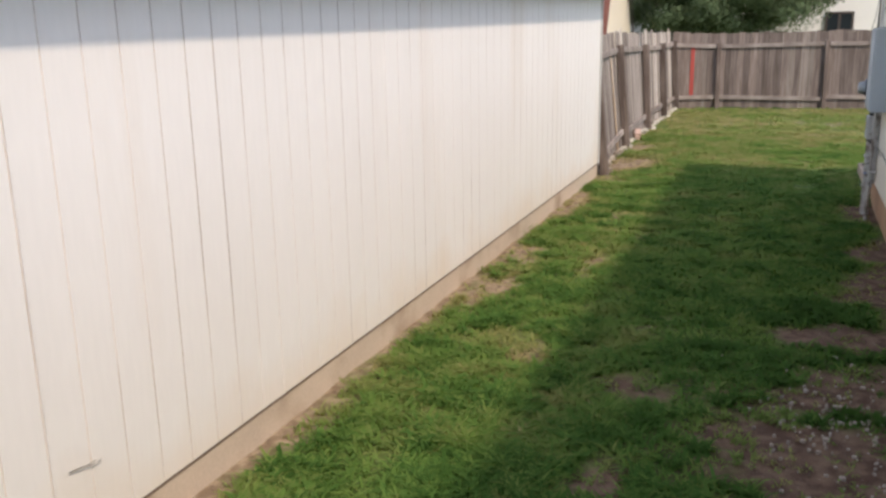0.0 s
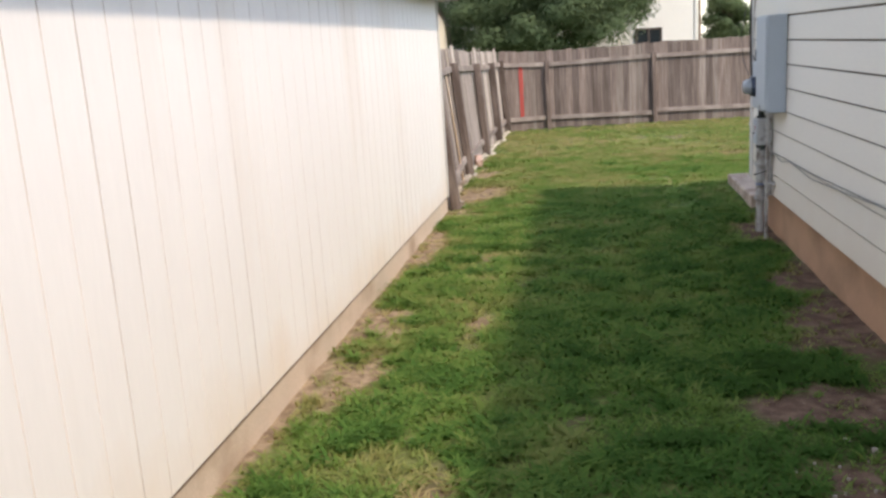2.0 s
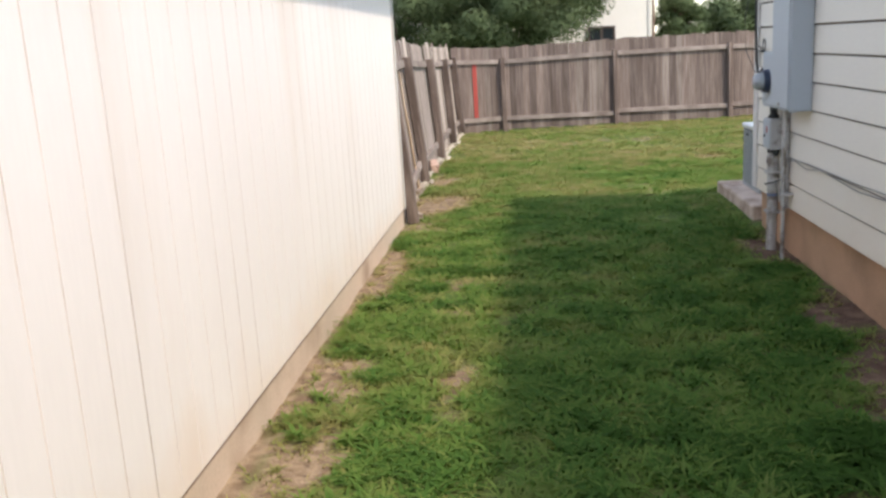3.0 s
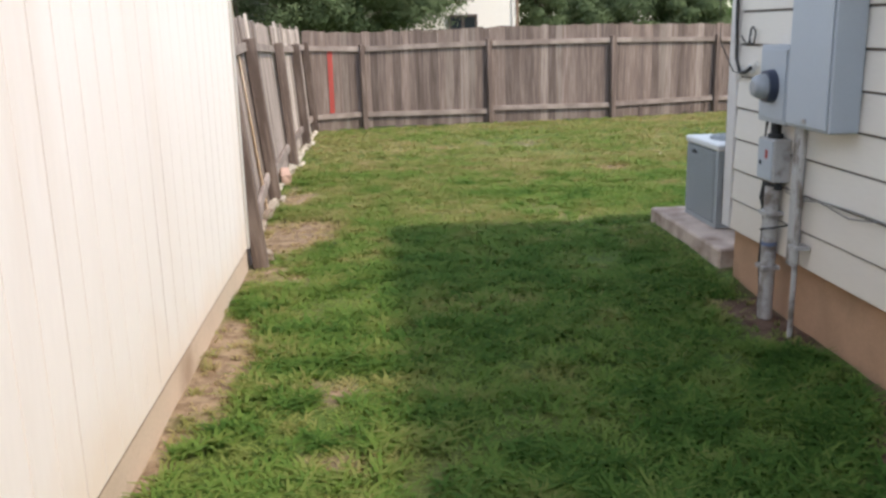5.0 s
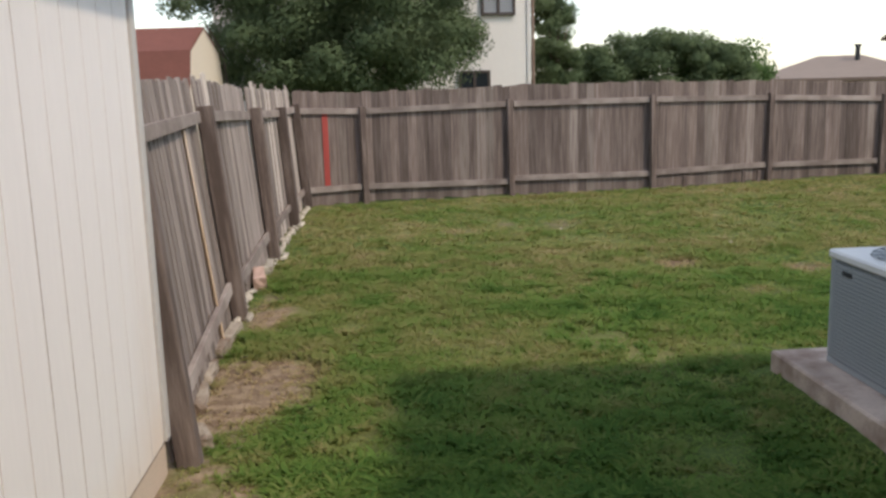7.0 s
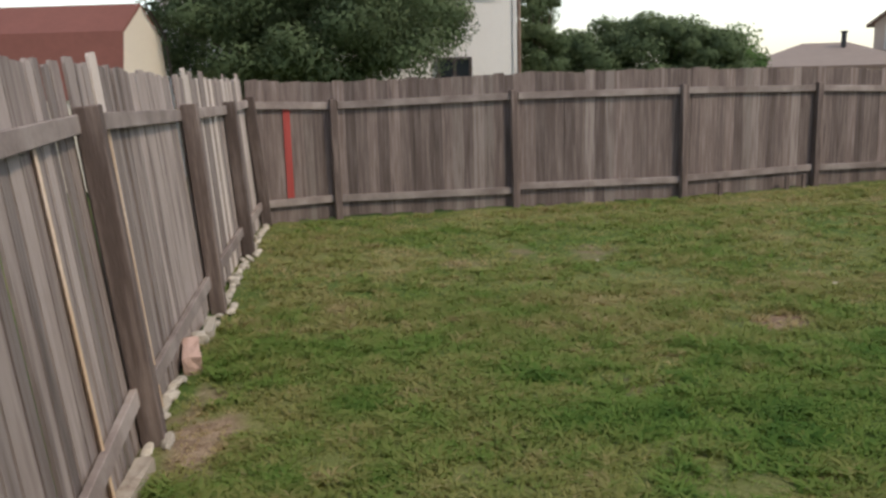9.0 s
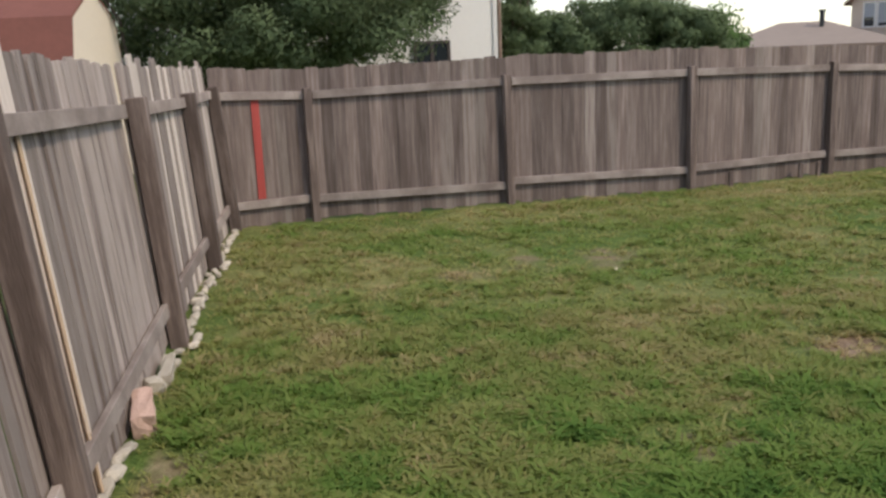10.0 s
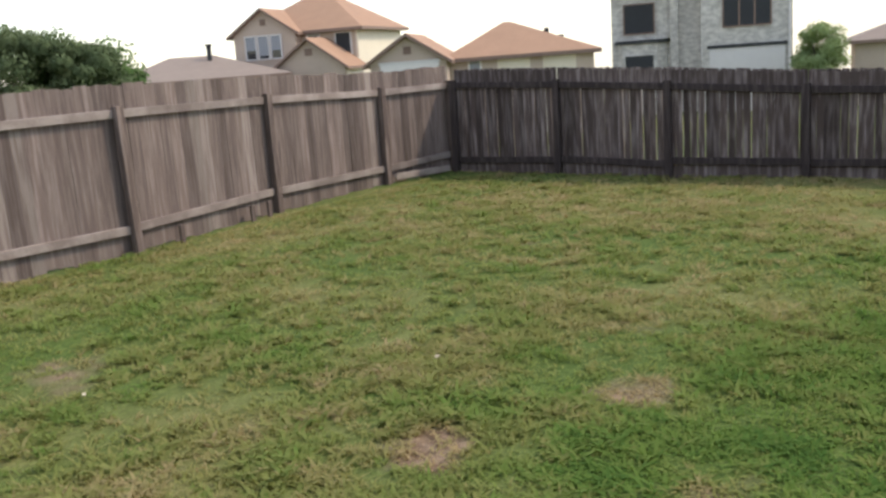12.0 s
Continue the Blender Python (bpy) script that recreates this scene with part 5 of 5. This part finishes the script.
def barn():
    g = land(-5, 27)
    h = thing("garden_barn", (-6.3, 23.5, 0), "garden shed with red-brown gambrel roof and cream end wall", "shed", turn=-8)
    h.matrix_basis = pose(-6.2, 23.5, 0.05, 0, 0, -8) @ Matrix.Scale(0.83, 4)
    prof = [(0, 1.8), (0.30, 2.92), (1.3, 3.45), (2.3, 2.92), (2.6, 1.8)]
    L = 4.5
    bm = bmesh.new()
    a = [bm.verts.new((0, y, z)) for y, z in [(0, 0)] + prof + [(2.6, 0)]]
    b = [bm.verts.new((L, y, z)) for y, z in [(0, 0)] + prof + [(2.6, 0)]]
    n = len(a)
    for i in range(n):
        bm.faces.new((a[i], b[i], b[(i + 1) % n], a[(i + 1) % n]))
    bm.faces.new(a[::-1])
    bm.faces.new(b)
    bmesh.ops.recalc_face_normals(bm, faces=bm.faces)
    part("wall", bm, M_SHED, h)
    bm = bmesh.new()
    t = 0.06
    outer = [(-0.06, 1.72), (0.26, 2.96), (1.3, 3.52), (2.34, 2.96), (2.66, 1.72)]
    inner = [(0.0 - 0.003, 1.72), (0.297, 2.925), (1.3, 3.455), (2.303, 2.925), (2.603, 1.72)]
    ring = outer + inner[::-1]
    a = [bm.verts.new((-0.15, y, z)) for y, z in ring]
    b = [bm.verts.new((L - 0.003, y, z)) for y, z in ring]
    n = len(ring)
    for i in range(n):
        bm.faces.new((a[i], b[i], b[(i + 1) % n], a[(i + 1) % n]))
    for i in range(4):
        bm.faces.new((a[i], a[i + 1], a[n - 2 - i], a[n - 1 - i]))
        bm.faces.new((b[n - 1 - i], b[n - 2 - i], b[i + 1], b[i]))
    bmesh.ops.recalc_face_normals(bm, faces=bm.faces)
    part("roof", bm, M_REDROOF, h, "red-brown gambrel roof")
    part("rake_trim", tube([(L + 0.09, 1.3, 3.50), (L + 0.09, 2.34, 2.94), (L + 0.09, 2.66, 1.72)], 0.03, 4), M_BRONZE, h)


def grey_roof_house():
    x, y = 21.2, 52.9
    g = land(x, y)
    h = thing("bungalow", (x, y, g), "low house with grey-brown hip roof beyond the fence", "house", turn=-30)
    e, r = 1.5 - g, 2.65 - g
    part("wall", boxes(((0, 0, -0.3), (8.0, 6.4, e))), M_TAN, h)
    part("roof", roof_bm(8.0, 6.4, e, r, 0.4, 2.6, 3.2), M_GREYROOF, h, "grey-brown shingle hip roof")
    part("vent_pipe", tube([(4.6, 2.4, r - 0.5), (4.6, 2.4, r + 0.45)], 0.12, 10), M_BLACK, h)
    part("vent_cap", tube([(4.6, 2.4, r + 0.451), (4.6, 2.4, r + 0.55)], 0.18, 10), M_BLACK, h)


def tan_house():
    x, y = 29.85, 54.8
    g = land(x, y)
    h = thing("two_storey_house", (x, y, g), "tan two-storey house with orange shingle roof and bright side wall", "house", turn=-60)
    e, r = 3.6 - g, 5.9 - g
    part("wall", boxes(((0, 0, -0.3), (6.6, 8.0, e))), M_TAN, h)
    part("side_wall", boxes(((6.601, 0.0, -0.3), (6.7, 8.0, e))), M_CREAM, h)
    part("roof", roof_bm(6.7, 8.0, e, r, 0.45, 3.1, 3.1), M_ORANGE, h, "orange-brown hip roof")
    part("gable", box(gable_wall(bmesh.new(), -0.1, 3.5, -0.8, -0.3, e, e + 1.2), (-0.1, -0.65, -0.3), (3.5, -0.002, e)), M_TAN, h)
    part("gable_roof", gable_roof(-0.1, 3.5, -0.8, 3.0, e, e + 1.21), M_ORANGE, h)
    for k in range(3):
        w = far_window(h, 0.62 + 0.74 * k, 1.16 + 0.74 * k, 2.3 - g, 3.45 - g, -0.84, frame_mat=M_TRIM)
        part("blind", boxes(((0.64 + 0.74 * k, -0.04, 2.3 - g + (0.45, 0.15, 0.4)[k]), (1.14 + 0.74 * k, -0.022, 3.43 - g))), M_BLIND, w, "half-lowered pale blind")
    part("gable_vent", boxes(((1.55, -0.86, e + 0.42), (1.85, -0.803, e + 0.75))), M_FASCIA, h)
    part("gable_vent", boxes(((4.8, -2.87, 2.25 - g), (5.2, -2.803, 2.6 - g))), M_FASCIA, h)
    far_window(h, 3.9, 4.5, 2.95 - g, 3.35 - g, -0.04)
    far_window(h, 5.5, 6.3, 2.2 - g, 3.35 - g, -0.04, pane=M_BLACK)
    ge, gp = 1.65 - g, 3.0 - g
    part("garage", box(gable_wall(bmesh.new(), 3.1, 6.9, -2.8, -0.3, ge, gp), (3.1, -2.65, -0.3), (6.9, -0.003, ge)), M_TAN, h)
    part("garage_roof", gable_roof(3.1, 6.9, -2.8, -0.003, ge, gp + 0.02), M_ORANGE, h)
    part("garage_side", boxes(((6.901, -2.7, -0.3), (6.94, -0.1, ge - 0.05))), M_CREAM, h)


def orange_house():
    x, y = 24.7, 38.6
    g = land(x, y)
    h = thing("ranch_house", (x, y, g), "tan single-storey house with orange hip roof beyond the fence", "house", turn=-52)
    e, r = 1.6 - g, 2.95 - g
    part("wall", boxes(((3.1, 1.2, -0.3), (8.8, 6.5, e))), M_TAN, h)
    part("roof", roof_bm(5.7, 5.3, e, r, 0.3, 2.1, 3.3), M_ORANGE, h, "orange-brown hip roof", at=(3.1, 1.2, 0))
    part("garage", box(gable_wall(bmesh.new(), 0.1, 3.1, 0, -0.3, e, e + 0.95), (0.1, 0.151, -0.3), (3.098, 5.5, e)), M_TAN, h)
    part("garage_roof", gable_roof(0.1, 3.1, 0, 5.5, e, e + 0.97, over=0.25), M_ORANGE, h)
    part("garage_door", boxes(((0.5, -0.06, -0.3), (2.8, -0.003, e - 0.06))), M_WHITE, h, "pale garage door")
    part("door_header", boxes(((0.45, -0.08, e - 0.059), (2.85, -0.003, e + 0.04))), M_TRIM, h)
    part("gable_vent", boxes(((1.45, -0.04, e + 0.30), (1.75, -0.003, e + 0.6))), M_FASCIA, h)
    far_window(h, 3.9, 4.3, e - 0.9, e - 0.1, 1.15, pane=M_BLIND, frame_mat=M_WHITE)
    for i in range(2):
        part("wall_panel", boxes(((5.0 + 1.8 * i, 1.15, -0.3), (6.3 + 1.8 * i, 1.197, e - 0.1))), M_CREAM, h)
    part("roof_vent", boxes(((6.9, 3.0, r - 0.65), (7.1, 3.2, r - 0.38))), M_BLACK, h)
    part("roof_vent", boxes(((7.5, 3.0, r - 0.95), (7.7, 3.2, r - 0.7))), M_BLACK, h)


def stone_house():
    x, y = 42.3, 39.5
    g = land(x, y)
    h = thing("stone_house", (x, y, g), "two-storey pale limestone house with dark windows beyond the fence", "house", turn=-61.5)
    e = 4.35 - g
    part("wall", boxes(((0.3, 0.4, -0.3), (4.9, 8, e))), M_LIME, h)
    part("recess_wall", boxes(((3.75, 0.30, -0.3), (4.9, 0.397, e))), M_LIME, h)
    part("column", boxes(((3.35, 0.1, -0.3), (3.75, 0.397, e))), M_LIME, h)
    part("garage_wing", boxes(((4.901, -1.0, -0.3), (9.25, 8, e + 0.5))), M_LIME, h)
    part("roof", roof_bm(9.0, 8, e + 0.51, e + 2.5, 0.4, 3, 3), M_GREYROOF, h, at=(0.3, 0, 0))
    far_window(h, 1.0, 2.5, 2.15 - g, 3.6 - g, 0.36, pane=M_BLACK, frame_mat=M_FASCIA)
    part("porch_eave", boxes(((-0.25, -0.15, e + 0.001), (4.9, 0.38, e + 0.22))), M_GREYROOF, h)
    part("bay", prism(bmesh.new(), [(0.6, 0.397), (0.9, -0.3), (2.7, -0.3), (3.2, 0.397)], -0.3, 1.60 - g), M_LIME, h)
    part("bay_roof", prism(bmesh.new(), [(0.45, 0.397), (0.8, -0.42), (2.8, -0.42), (3.34, 0.397)], 1.601 - g, 1.78 - g), M_BLACK, h)
    far_window(h, 1.05, 2.5, -0.6 - g, 0.98 - g, -0.34, pane=M_BLACK, frame_mat=M_LIME)
    far_window(h, 6.0, 8.2, 2.15 - g, 3.75 - g, -1.04, 2, pane=M_BLACK, frame_mat=M_FASCIA)
    part("garage_door", boxes(((5.3, -1.06, -0.3), (8.9, -1.003, 1.08 - g))), M_TRIM, h, "pale garage door")
    part("door_header", boxes(((5.2, -1.12, 1.081 - g), (9.0, -1.003, 1.24 - g))), M_BLACK, h)
    part("gutter_pipe", tube([(9.1, -1.06, -0.2), (9.1, -1.06, e + 0.4)], 0.06, 8), M_TRIM, h)


def right_house():
    x, y = 47.0, 28.3
    g = land(x, y)
    h = thing("bungalow", (x, y, g), "low tan house with brown roof beside the light green tree", "house", turn=-68)
    part("wall", boxes(((0, 0, -0.3), (9, 7, 1.0 - g))), M_TAN, h)
    part("roof", roof_bm(9, 7, 1.0 - g, 2.4 - g, 0.4, 3.5, 3.5), M_GREYROOF, h)


white_house()
barn()
grey_roof_house()
tan_house()
orange_house()
stone_house()
right_house()
